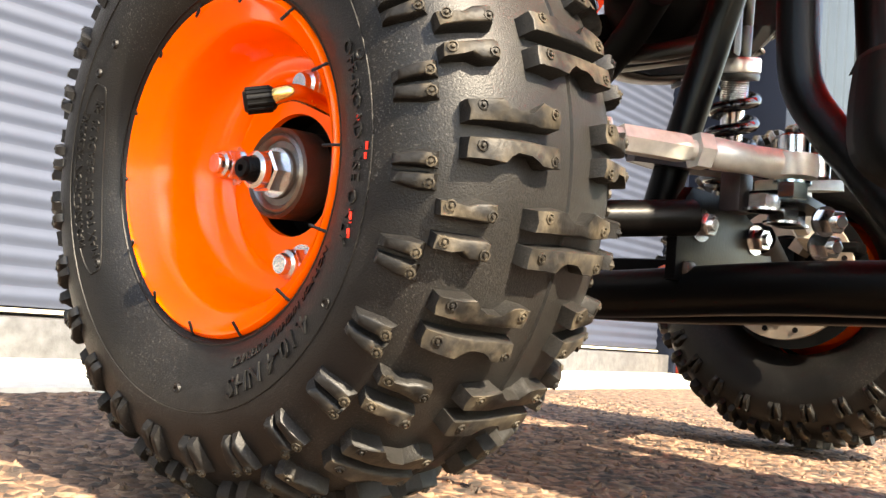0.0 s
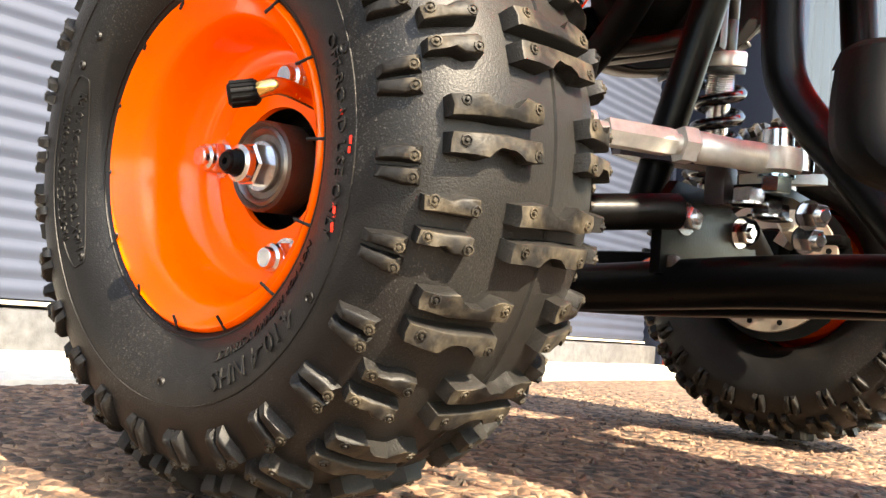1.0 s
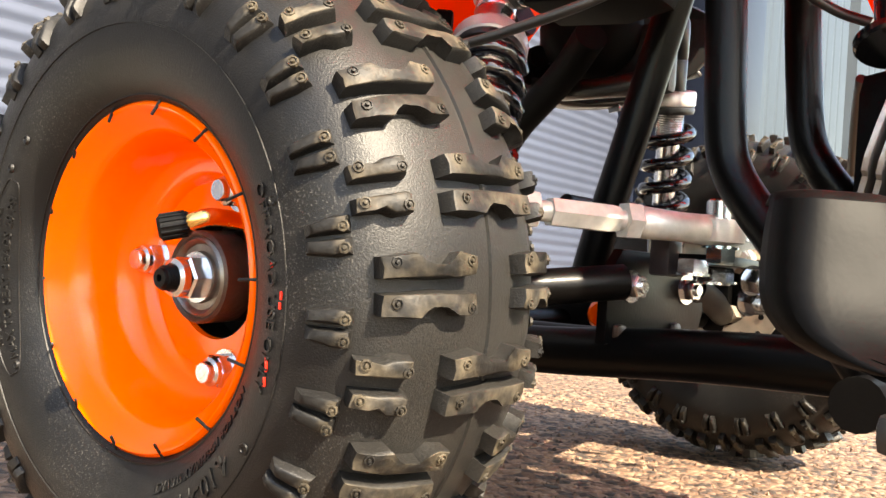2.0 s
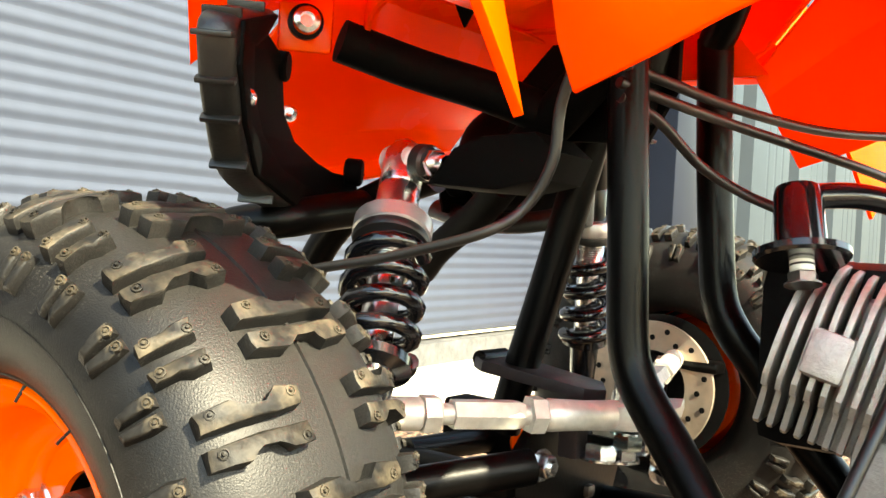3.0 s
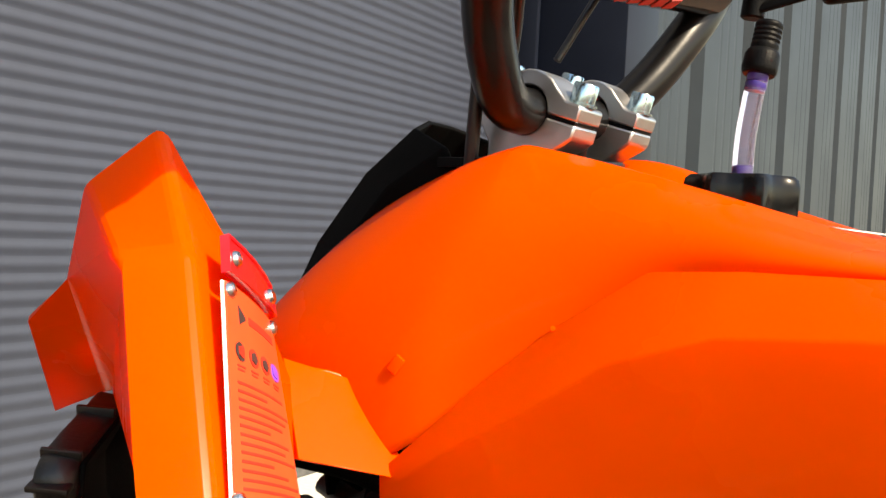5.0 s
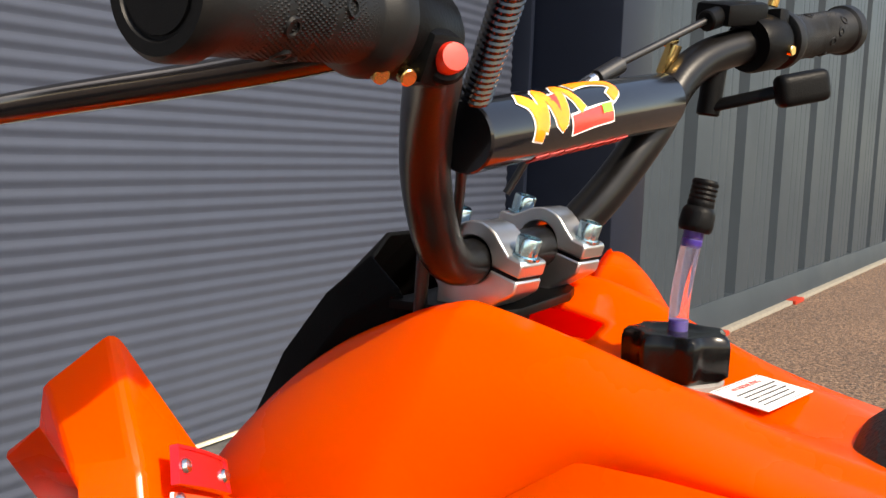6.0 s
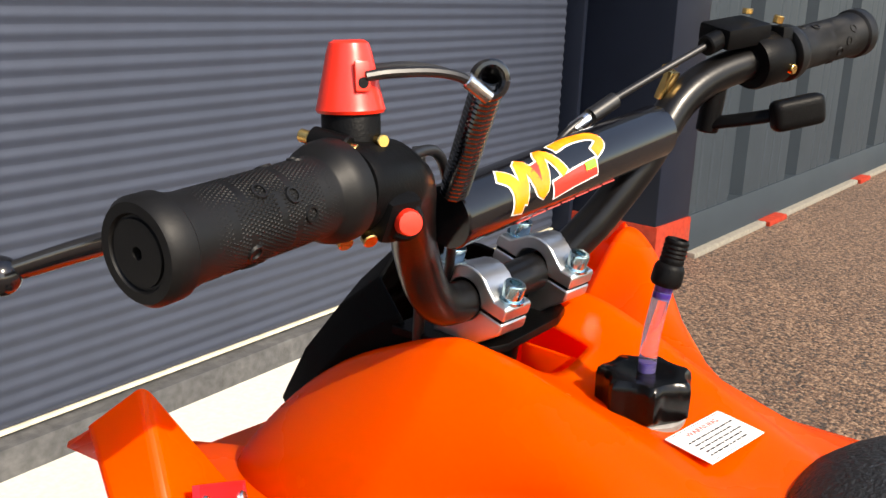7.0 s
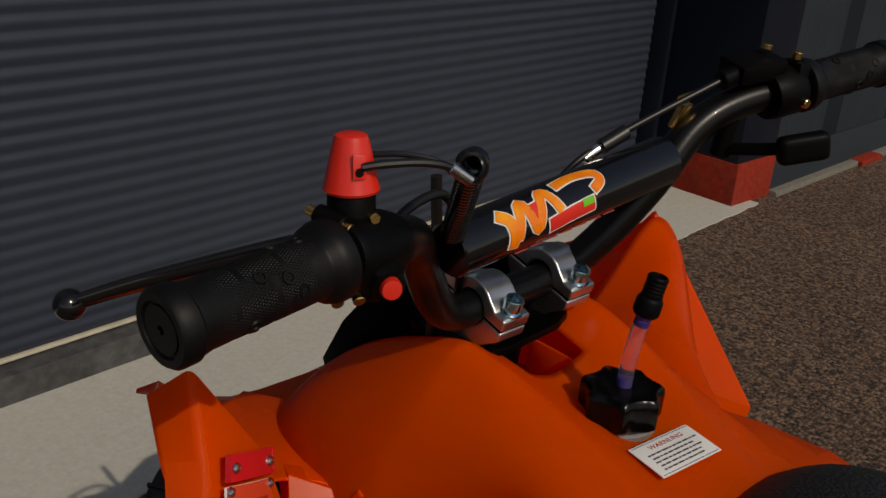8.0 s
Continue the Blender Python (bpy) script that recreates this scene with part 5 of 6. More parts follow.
# deck running forward from the link to the nose, and a small raised badge on the hood's flank
def nose_deck(flip):
    f = (lambda p: (p[0], 2 * BODY_MID - p[1], p[2])) if flip else (lambda p: p)
    rows = [[(0.128, -0.154, 0.4250), (0.122, -0.130, 0.4135), (0.134, -0.112, 0.410), (0.147, -0.098, 0.4045)], [(0.080, -0.158, 0.4290), (0.070, -0.122, 0.4095), (0.078, -0.102, 0.406), (0.092, -0.080, 0.4040)], [(0.020, -0.140, 0.4180), (0.012, -0.102, 0.4060), (-0.004, -0.082, 0.3985), (0.034, -0.058, 0.3990)]]
    return moulded("nose_deck", shell([[f(p) for p in r] for r in rows]), ORANGE, quad, "orange plastic deck between mudguard and hood", thick=0.0025, bev=0.001, sharp=30)


nose_deck(False)
nose_deck(True)
badge = frame_to((0.1665, -0.1076, 0.4160), (0.1665 + 0.120, -0.1076 - 0.985, 0.4160 + 0.100)) @ pose(0, 0, 0, 0, 0, 58)
part("moulded_badge", block((0.008, 0.0050, 0.0018), badge, 0.0008, None, 3), ORANGE, quad, "small raised orange badge moulded into the hood")

# nose between the mudguards
nose = shell([[(0.040, -0.095, 0.392), (0.035, -0.045, 0.398), (0.035, 0.010, 0.398), (0.035, 0.065, 0.398), (0.040, 0.115, 0.392)],
              [(-0.020, -0.090, 0.380), (-0.030, -0.050, 0.376), (-0.035, 0.010, 0.372), (-0.030, 0.070, 0.376), (-0.020, 0.150, 0.380)],
              [(-0.085, -0.072, 0.350), (-0.085, -0.045, 0.340), (-0.090, 0.010, 0.330), (-0.085, 0.065, 0.340), (-0.085, 0.165, 0.352)],
              [(-0.085, -0.048, 0.318), (-0.104, -0.030, 0.308), (-0.112, 0.010, 0.302), (-0.108, 0.060, 0.314), (-0.100, 0.165, 0.334)],
              [(-0.080, -0.042, 0.296), (-0.096, -0.025, 0.286), (-0.104, 0.010, 0.282), (-0.100, 0.060, 0.300), (-0.092, 0.160, 0.322)]])
moulded("nose_panel", nose, ORANGE, quad, "orange plastic nose panel", thick=0.0028, bev=0.002, sharp=25)


# headlight pod, seen from behind: a ribbed black rim, an open dark back with screws and a curved tray
def lamp(flip):
    def at_side(p):
        return (p[0], 0.086 - p[1], p[2]) if flip else p
    f = Vector(((-0.81, 0.58, 0.04) if flip else (-0.81, -0.58, 0.04))).normalized()
    outer = [(-0.007, -0.108, 0.376), (0.029, -0.160, 0.358), (0.029, -0.161, 0.337), (0.017, -0.146, 0.312), (-0.003, -0.120, 0.290), (-0.030, -0.068, 0.277), (-0.040, -0.030, 0.276), (-0.040, 0.003, 0.281)]
    inner = [(-0.012, -0.102, 0.356), (-0.020, -0.092, 0.350), (-0.028, -0.082, 0.328), (-0.040, -0.062, 0.314), (-0.042, -0.040, 0.304), (-0.044, -0.024, 0.300), (-0.044, -0.009, 0.299), (-0.042, 0.003, 0.302)]
    outer, inner = [at_side(p) for p in outer], [at_side(p) for p in inner]
    middle = [tuple((Vector(a) + Vector(b)) / 2 + f * 0.006) for a, b in zip(outer, inner)]
    ob = moulded("headlight_pod", shell([outer, middle, inner]), MATT, quad, "black plastic headlight pod open at the back", thick=0.003, bev=0.001, sharp=60)
    edge = smooth_path(outer[:7], 5)
    back = Vector((0.72, 0.62 if flip else -0.62, 0.10)).normalized()
    mid = Vector(at_side((-0.02, -0.10, 0.33)))
    rows = []
    for along, grow in ((-0.0015, 0.93), (0.0, 1.0), (0.003, 1.03), (0.015, 1.06), (0.017, 1.04), (0.017, 0.60)):
        rows.append([p + f * along + (p - mid) * (grow - 1) for p in edge])
    moulded("pod_rim", shell(rows), GREYPLASTIC, ob, "matt black pod rim", thick=0.002, bev=0.0, sharp=50)
    for k in (1, 4, 7, 11, 14, 18, 22):
        p, q = edge[k], edge[k + 1]
        out = ((p + q) / 2 - mid).normalized()
        c = (p + q) / 2 + f * 0.009 + out * (0.0036 if k != 7 else 0.0050)
        up = (q - p).normalized()
        side = f.cross(up).normalized()
        m = Matrix(((f.x, up.x, side.x, c.x), (f.y, up.y, side.y, c.y), (f.z, up.z, side.z, c.z), (0, 0, 0, 1)))
        part("pod_rib", block((0.019, 0.0028, 0.005 if k != 7 else 0.008), m, 0.0008), GREYPLASTIC, ob)
    for at in (at_side(p) for p in ((0.0073, -0.1349, 0.3262), (-0.0400, -0.0640, 0.3298), (-0.0400, -0.0649, 0.2859))):
        part("pod_screw", lathe([(0.0, -0.004), (0.0046, -0.004), (0.0046, 0), (0.0042, 0.002), (0.0026, 0.0032), (0, 0.0026)], 14, None, frame_to(Vector(at) + back * 0.004, Vector(at) + back), cap=False), ZINC, ob, "small zinc screw")
    for at, r in ((at_side((-0.018, -0.090, 0.352)), 0.0085), (at_side((-0.036, -0.008, 0.301)), 0.0085)):
        part("pod_boss", rod(Vector(at) + f * 0.008, Vector(at) - f * 0.003, r), MATT, ob)


lamp(False)
lamp(True)

# black shield in front of the handlebar
shield_rows = [[(0.140, -0.045, 0.512), (0.108, -0.028, 0.524), (0.088, 0.010, 0.533), (0.086, 0.034, 0.533), (0.100, 0.078, 0.524), (0.135, 0.095, 0.512)],
               [(0.108, -0.048, 0.492), (0.078, -0.030, 0.500), (0.056, 0.010, 0.503), (0.055, 0.034, 0.503), (0.070, 0.078, 0.500), (0.105, 0.098, 0.492)],
               [(0.076, -0.046, 0.458), (0.046, -0.030, 0.462), (0.024, 0.010, 0.458), (0.022, 0.034, 0.458), (0.040, 0.078, 0.462), (0.074, 0.096, 0.458)],
               [(0.046, -0.040, 0.412), (0.018, -0.026, 0.418), (-0.002, 0.010, 0.414), (-0.004, 0.034, 0.414), (0.014, 0.074, 0.418), (0.046, 0.090, 0.412)]]
shield_rows = [[(r[0][0] + 0.016, -0.036, r[0][2] - 0.036)] + r + [(r[-1][0] + 0.016, 0.086, r[-1][2] - 0.036)] for r in shield_rows]
shield = shell(shield_rows)
moulded("front_shield", shield, MATT, quad, "satin black plastic shield below the handlebar", thick=0.003, bev=0.002, sharp=25)


# plates on the mudguard
def face_frame(o, u, v):
    o, u, v = Vector(o), Vector(u), Vector(v)
    ux = (u - o).normalized()
    n = ux.cross(v - o).normalized()
    vy = n.cross(ux)
    return Matrix(((ux.x, vy.x, n.x, o.x), (ux.y, vy.y, n.y, o.y), (ux.z, vy.z, n.z, o.z), (0, 0, 0, 1)))


PLATE_CORNERS = ((0.1870, -0.2135, 0.3822), (0.1800, -0.1755, 0.3690), (0.1355, -0.1520, 0.4308), (0.1510, -0.1905, 0.4500))


def plate_at(s, t, up=0.0):
    """A frame on the gently twisted inner face of the mudguard: s across, t upwards, both 0 to 1 over the plate."""
    bl, br, tr, tl = (Vector(p) for p in PLATE_CORNERS)
    o = bl.lerp(br, s).lerp(tl.lerp(tr, s), t)
    ux = (br - bl).lerp(tr - tl, t).normalized()
    n = ux.cross((tl - bl).lerp(tr - br, s)).normalized()
    vy = n.cross(ux)
    o += n * (up + 0.0016 + 0.0060 * max(0.0, s * (1 - s)))
    return Matrix(((ux.x, vy.x, n.x, o.x), (ux.y, vy.y, n.y, o.y), (ux.z, vy.z, n.z, o.z), (0, 0, 0, 1)))


def plate_sheet(s0, s1, t0, t1, lift, thick, n=10):
    """A thin sheet bent to that face."""
    bm = bmesh.new()
    nets = []
    for up in (lift, lift + thick):
        nets.append([[bm.verts.new(plate_at(s0 + (s1 - s0) * i / n, t0 + (t1 - t0) * j / n, up).translation) for i in range(n + 1)] for j in range(n + 1)])
    for k, net in enumerate(nets):
        for j in range(n):
            for i in range(n):
                f = (net[j][i], net[j][i + 1], net[j + 1][i + 1], net[j + 1][i])
                bm.faces.new(f if k else f[::-1])
    low, high = nets
    rim = [(0, i) for i in range(n)] + [(j, n) for j in range(n)] + [(n, n - i) for i in range(n)] + [(n - j, 0) for j in range(n)]
    for (j, i), (q, p) in zip(rim, rim[1:] + rim[:1]):
        bm.faces.new((low[j][i], low[q][p], high[q][p], high[j][i]))
    return bm


def warning_plate():
    part("plate_edge", plate_sheet(-0.016, 1.002, -0.002, 1.002, -0.0006, 0.0010), WHITE, quad, "white edge round the warning plate")
    plate = part("warning_plate", plate_sheet(0.0, 1.0, 0.0, 1.0, 0.0, 0.0012), PLATE, quad, "orange warning plate with dark print")
    for k in range(13):
        t = 0.075 + 0.038 * k
        w = 0.78 + 0.10 * math.sin(k * 2.1) if k % 4 != 3 else 0.45
        part("print_line", plate_sheet(0.10, 0.10 + w, t, t + 0.013, 0.0011, 0.0003, 4), REDINK, plate)
    for k in range(4):
        s = 0.17 + 0.21 * k
        part("print_symbol", lathe([(0.0, 0), (0.0036, 0), (0.0036, 0.0003), (0, 0.0003)], 18, None, plate_at(s, 0.685, 0.0011), cap=False), (INK, REDINK, REDINK, BLUEINK)[k], plate)
        part("print_symbol", lathe([(0.0, 0), (0.0024, 0), (0.0024, 0.0003), (0, 0.0003)], 5, None, plate_at(s, 0.685, 0.0014), cap=False), (REDINK, INK, INK, BLUEINK)[k], plate)
        part("print_line", plate_sheet(s - 0.06, s + 0.06, 0.612, 0.621, 0.0011, 0.0003, 2), REDINK, plate)
        part("print_line", plate_sheet(s - 0.06, s + 0.04, 0.594, 0.603, 0.0011, 0.0003, 2), REDINK, plate)
    part("print_symbol", lathe([(0.0, 0), (0.0042, 0), (0.0042, 0.0003), (0, 0.0003)], 3, None, plate_at(0.22, 0.865, 0.0011), cap=False), INK, plate)
    part("print_line", plate_sheet(0.34, 0.86, 0.845, 0.885, 0.0011, 0.0003, 3), REDINK, plate)
    for s, t in ((0.04, 0.03), (0.96, 0.03), (0.06, 0.965), (0.95, 0.965)):
        part("plate_rivet", lathe([(0.0, 0), (0.0031, 0), (0.0031, 0.0006), (0.0024, 0.0020), (0.0010, 0.0026), (0, 0.0022)], 14, None, plate_at(s, t, 0.0008), cap=False), ZINC, plate, "bright rivet")
    ref = part("reflector", plate_sheet(-0.02, 1.01, 1.035, 1.225, 0.0, 0.0028), REFLECTOR, quad, "red plastic reflector with raised edge")
    for s0, s1, t0, t1 in ((-0.02, 1.01, 1.035, 1.052), (-0.02, 1.01, 1.208, 1.225), (-0.02, 0.01, 1.052, 1.208), (0.98, 1.01, 1.052, 1.208)):
        part("reflector_edge", plate_sheet(s0, s1, t0, t1, 0.0024, 0.0012, 4), REFLECTOR, ref)
    for s in (0.10, 0.89):
        part("reflector_screw", lathe([(0.0, 0), (0.0034, 0), (0.0034, 0.0006), (0.0026, 0.0020), (0.0010, 0.0026), (0, 0.0020)], 14, None, plate_at(s, 1.125, 0.0026), cap=False), ZINC, ref)


warning_plate()


# fuel cap, breather and label
def fuel_cap():
    c = Vector((0.267, 0.005, 0.478))
    bm = bmesh.new()
    seg = 64
    rings = []
    for r, h, lobe in ((0.0205, 0.0, 0.4), (0.0225, 0.003, 1.0), (0.0228, 0.016, 1.0), (0.0222, 0.0195, 0.95), (0.0205, 0.0212, 0.8), (0.013, 0.0215, 0.1), (0.011, 0.0208, 0), (0.0, 0.0208, 0)):
        ring = []
        for k in range(seg):
            t = 2 * math.pi * k / seg
            rr = r + lobe * 0.0021 * (math.cos(7 * t) + 0.25 * math.cos(14 * t)) if r else 0
            ring.append(bm.verts.new(c + Vector((rr * math.cos(t), rr * math.sin(t), h + 0.004))))
        rings.append(ring)
    for a, b in zip(rings, rings[1:]):
        for k in range(seg):
            bm.faces.new((a[k], a[(k + 1) % seg], b[(k + 1) % seg], b[k]))
    bmesh.ops.remove_doubles(bm, verts=bm.verts, dist=1e-6)
    cap = part("fuel_cap", bm, CAPBLACK, quad, "black lobed fuel cap")
    part("filler_ring", lathe([(0.0, -0.006), (0.0215, -0.006), (0.0222, -0.004), (0.0222, 0.003), (0.0205, 0.004), (0, 0.004)], 40, None, Matrix.Translation(c), cap=False), ALU, cap, "grey filler neck ring")
    # off-centre black disc, the cap's shadow on the hood put in as a part
    part("cap_shadow_disc", lathe([(0.0, -0.006), (0.0290, -0.006), (0.0290, -0.0010), (0.0, -0.0010)], 40, None, Matrix.Translation(c + Vector((0.003, 0.003, 0))), cap=False), PLASTIC, cap)
    path = [c + Vector((0, 0, 0.020)), c + Vector((0.000, 0.001, 0.040)), c + Vector((0.0014, 0.003, 0.058)), c + Vector((0.0030, 0.005, 0.0715))]
    part("breather_hose", sweep(path, 0.0046, 16), CLEAR, cap, "clear violet-tinted breather hose")
    part("hose_barb", rod(path[0] - Vector((0, 0, 0.004)), path[0] + Vector((0, 0, 0.010)), 0.0042), VIOLET, cap)
    d = (path[3] - path[2]).normalized()
    tip = path[3]
    valve = lathe([(0.0, -0.001), (0.0068, -0.001), (0.0077, 0.0004), (0.0079, 0.0020), (0.0077, 0.0080), (0.0068, 0.0100), (0.0060, 0.0106), (0.0062, 0.0120)]
                  + [(0.0062 - 0.0004 * (k % 2), 0.0126 + 0.0011 * k) for k in range(9)] + [(0.0061, 0.0222), (0.0054, 0.0232), (0.0046, 0.0232), (0.0042, 0.0215), (0.0, 0.0215)], 28, None, frame_to(tip, tip + d), cap=False)
    barb = lathe([(0.0, -0.0085), (0.0036, -0.0085), (0.0047, -0.0070), (0.0047, -0.0048), (0.0041, -0.0044), (0.0047, -0.0036), (0.0047, -0.0005), (0.0, -0.0005)], 24, None, frame_to(tip, tip + d), cap=False)
    part("valve_barb", barb, VIOLET, cap, "dark violet hose barb")
    part("breather_valve", valve, PLASTIC, cap, "ribbed black breather valve")


CAPBLACK = material("glossy_cap_plastic", (0.0016, 0.0015, 0.0015), 0.24, vary=0.1, second=(0.003, 0.0028, 0.0027), spec=0.22, rough_vary=0.06)
VIOLET = material("violet_barb", (0.03, 0.015, 0.16), 0.3, vary=0.05)
fuel_cap()


def label():
    w, h = 0.0505, 0.0262
    m = face_frame((0.3195, -0.0240, 0.4800), (0.3235, 0.0262, 0.4796), (0.2930, -0.0212, 0.4826))
    sheet = part("warning_label", block((w, h, 0.0006), m @ Matrix.Translation((w / 2, h / 2, 0.0008)), 0.0002), WHITE, quad, "white printed warning label")
    for at, size in (((w / 2, h - 0.0012), (w - 0.003, 0.0003)), ((w / 2, 0.0012), (w - 0.003, 0.0003))):
        part("label_border", block((*size, 0.0002), m @ Matrix.Translation((*at, 0.0012))), INK, sheet)
    word = raised(lettering("WARNUNG", 0.0052), 0.0002)
    bmesh.ops.transform(word, matrix=m @ Matrix.Translation((w * 0.52, h - 0.0052, 0.0011)) @ Matrix.Diagonal((1.05, 0.85, 1, 1)), verts=word.verts)
    part("label_title", word, REDINK, sheet, "red printed title", flat=True)
    for k in range(5):
        x, end, j = 0.006 + 0.0008 * (k % 2), 0.0445 - 0.005 * (k % 2) - (0.008 if k == 4 else 0), 0
        while x < end:
            wide = 0.0020 + 0.0030 * ((k * 7 + j * 5) % 4) / 3
            part("label_word", block((wide, 0.0010, 0.0002), m @ Matrix.Translation((x + wide / 2, h - 0.0098 - 0.0030 * k, 0.0012))), INK, sheet)
            x += wide + 0.0009
            j += 1


label()

# seat
seat = shell([[(0.352, -0.040, 0.455), (0.350, -0.015, 0.470), (0.348, 0.020, 0.476), (0.350, 0.055, 0.470), (0.352, 0.085, 0.455)],
              [(0.375, -0.065, 0.455), (0.372, -0.030, 0.492), (0.372, 0.020, 0.498), (0.372, 0.070, 0.492), (0.375, 0.105, 0.455)],
              [(0.440, -0.080, 0.445), (0.440, -0.045, 0.500), (0.440, 0.020, 0.506), (0.440, 0.085, 0.500), (0.440, 0.120, 0.445)],
              [(0.560, -0.085, 0.435), (0.560, -0.055, 0.498), (0.560, 0.020, 0.504), (0.560, 0.095, 0.498), (0.560, 0.125, 0.435)],
              [(0.660, -0.075, 0.435), (0.660, -0.045, 0.490), (0.660, 0.020, 0.495), (0.660, 0.085, 0.490), (0.660, 0.115, 0.435)],
              [(0.690, -0.060, 0.430), (0.690, -0.030, 0.450), (0.690, 0.020, 0.455), (0.690, 0.070, 0.450), (0.690, 0.100, 0.430)]])
moulded("seat", seat, SEATVINYL, quad, "black textured vinyl seat", thick=0.02, bev=0.0, sub=2, sharp=80)


# ---- handlebar ----
part("handlebar", sweep([(0.252, -0.262, 0.6155), (0.247, -0.200, 0.6200), (0.238, -0.155, 0.6175), (0.222, -0.130, 0.6090), (0.202, -0.106, 0.5920), (0.187, -0.086, 0.5690), (0.182, -0.070, 0.5430), (0.179, -0.052, 0.5300),
                               (0.179, -0.026, 0.5295), (0.180, 0.020, 0.5320), (0.183, 0.042, 0.5360), (0.196, 0.064, 0.5600), (0.209, 0.090, 0.5950), (0.214, 0.118, 0.6270), (0.224, 0.148, 0.6440), (0.243, 0.192, 0.6550), (0.264, 0.256, 0.6680)],
                              0.0110, 18, 8), SATIN, quad, "bent black steel handlebar")
PAD_A, PAD_B = Vector((0.2060, -0.0870, 0.5870)), Vector((0.2150, 0.0880, 0.6120))


def crossbar():
    m = frame_to(PAD_A, PAD_B)
    ln = (PAD_B - PAD_A).length
    ob = part("crossbar_pad", lathe([(0.0, 0), (0.0148, 0), (0.0156, 0.001), (0.0156, ln - 0.001), (0.0148, ln), (0.0, ln)], 40, None, m, cap=False), GLOSSY, quad, "glossy black crossbar pad with bright emblem")
    # emblem: plain shapes laid round the pad; s along, t round
    eye = (Vector((0.50, -0.42, 0.72)) - PAD_A.lerp(PAD_B, 0.5)).normalized()
    side = m.to_3x3().inverted() @ eye
    a0 = math.atan2(side.y, side.x)

    def ribbon(name, line, width, mat, lift, lab="", grow=0.0):
        pts = [Vector((s, t, 0)) for s, t in line]
        if grow:
            pts[0] = pts[0] + (pts[0] - pts[1]).normalized() * grow
            pts[-1] = pts[-1] + (pts[-1] - pts[-2]).normalized() * grow
        path = smooth_path(pts, 6) if len(pts) > 2 else [pts[0].lerp(pts[1], k / 6) for k in range(7)]
        bm = bmesh.new()
        last = None
        for k, p in enumerate(path):
            d = (path[min(k + 1, len(path) - 1)] - path[max(k - 1, 0)]).normalized()
            n = Vector((-d.y, d.x, 0))
            row = []
            for w in (-1, -0.5, 0, 0.5, 1):
                q = p + n * (w * (width / 2 + grow))
                r, ang = 0.0156 + lift, a0 + q.y / 0.0156
                row.append(bm.verts.new(m @ Vector((r * math.cos(ang), r * math.sin(ang), q.x))))
            if last:
                for x in range(4):
                    bm.faces.new((last[x], last[x + 1], row[x + 1], row[x]))
            last = row
        part(name, bm, mat, ob, lab)

    shift = -0.016
    strokes = [([(0.043, -0.008), (0.049, -0.003), (0.0505, 0.005), (0.049, 0.013)], 0.0070),
               ([(0.053, 0.009), (0.061, -0.010), (0.068, 0.008), (0.078, -0.0115), (0.087, 0.003)], 0.0058),
               ([(0.089, -0.0115), (0.104, -0.0135), (0.119, -0.0110), (0.122, -0.0050), (0.114, -0.0010)], 0.0056)]
    fields = [([(0.077, 0.0090), (0.095, 0.0070), (0.113, 0.0060)], 0.0085), ([(0.064, -0.002), (0.073, -0.003)], 0.0090)]
    strokes, fields = ([([(s + shift, t) for s, t in line], width) for line, width in group] for group in (strokes, fields))
    for k, (line, width) in enumerate(strokes + fields):
        ribbon("emblem_outline", line, width, WHITE, 0.00025 + 0.00003 * k, "white outline of the emblem", 0.0009)
    for k, (line, width) in enumerate(fields):
        ribbon("emblem_field", line, width, REDPRINT, 0.00055 + 0.00003 * k)
    for k, (line, width) in enumerate(strokes):
        ribbon("emblem_stroke", line, width, YELLOWINK, 0.0007 + 0.00003 * k)
    ribbon("emblem_mark", [(0.103 + shift, 0.0038), (0.112 + shift, 0.0036)], 0.0042, GREENINK, 0.0010)
    for j in range(7):
        mm = m @ pose(0, 0, 0, 0, 0, math.degrees(a0) + 95) @ Matrix.Translation((0.0157, 0, 0.045 + 0.012 * j)) @ pose(0, 0, 0, 12, 0, 0)
        part("print_bar", block((0.0006, 0.0075, 0.0085), mm), REDINK, ob)


REDPRINT = material("bright_red_print", (0.72, 0.03, 0.02), 0.35, coat=0.2, vary=0.05)
crossbar()


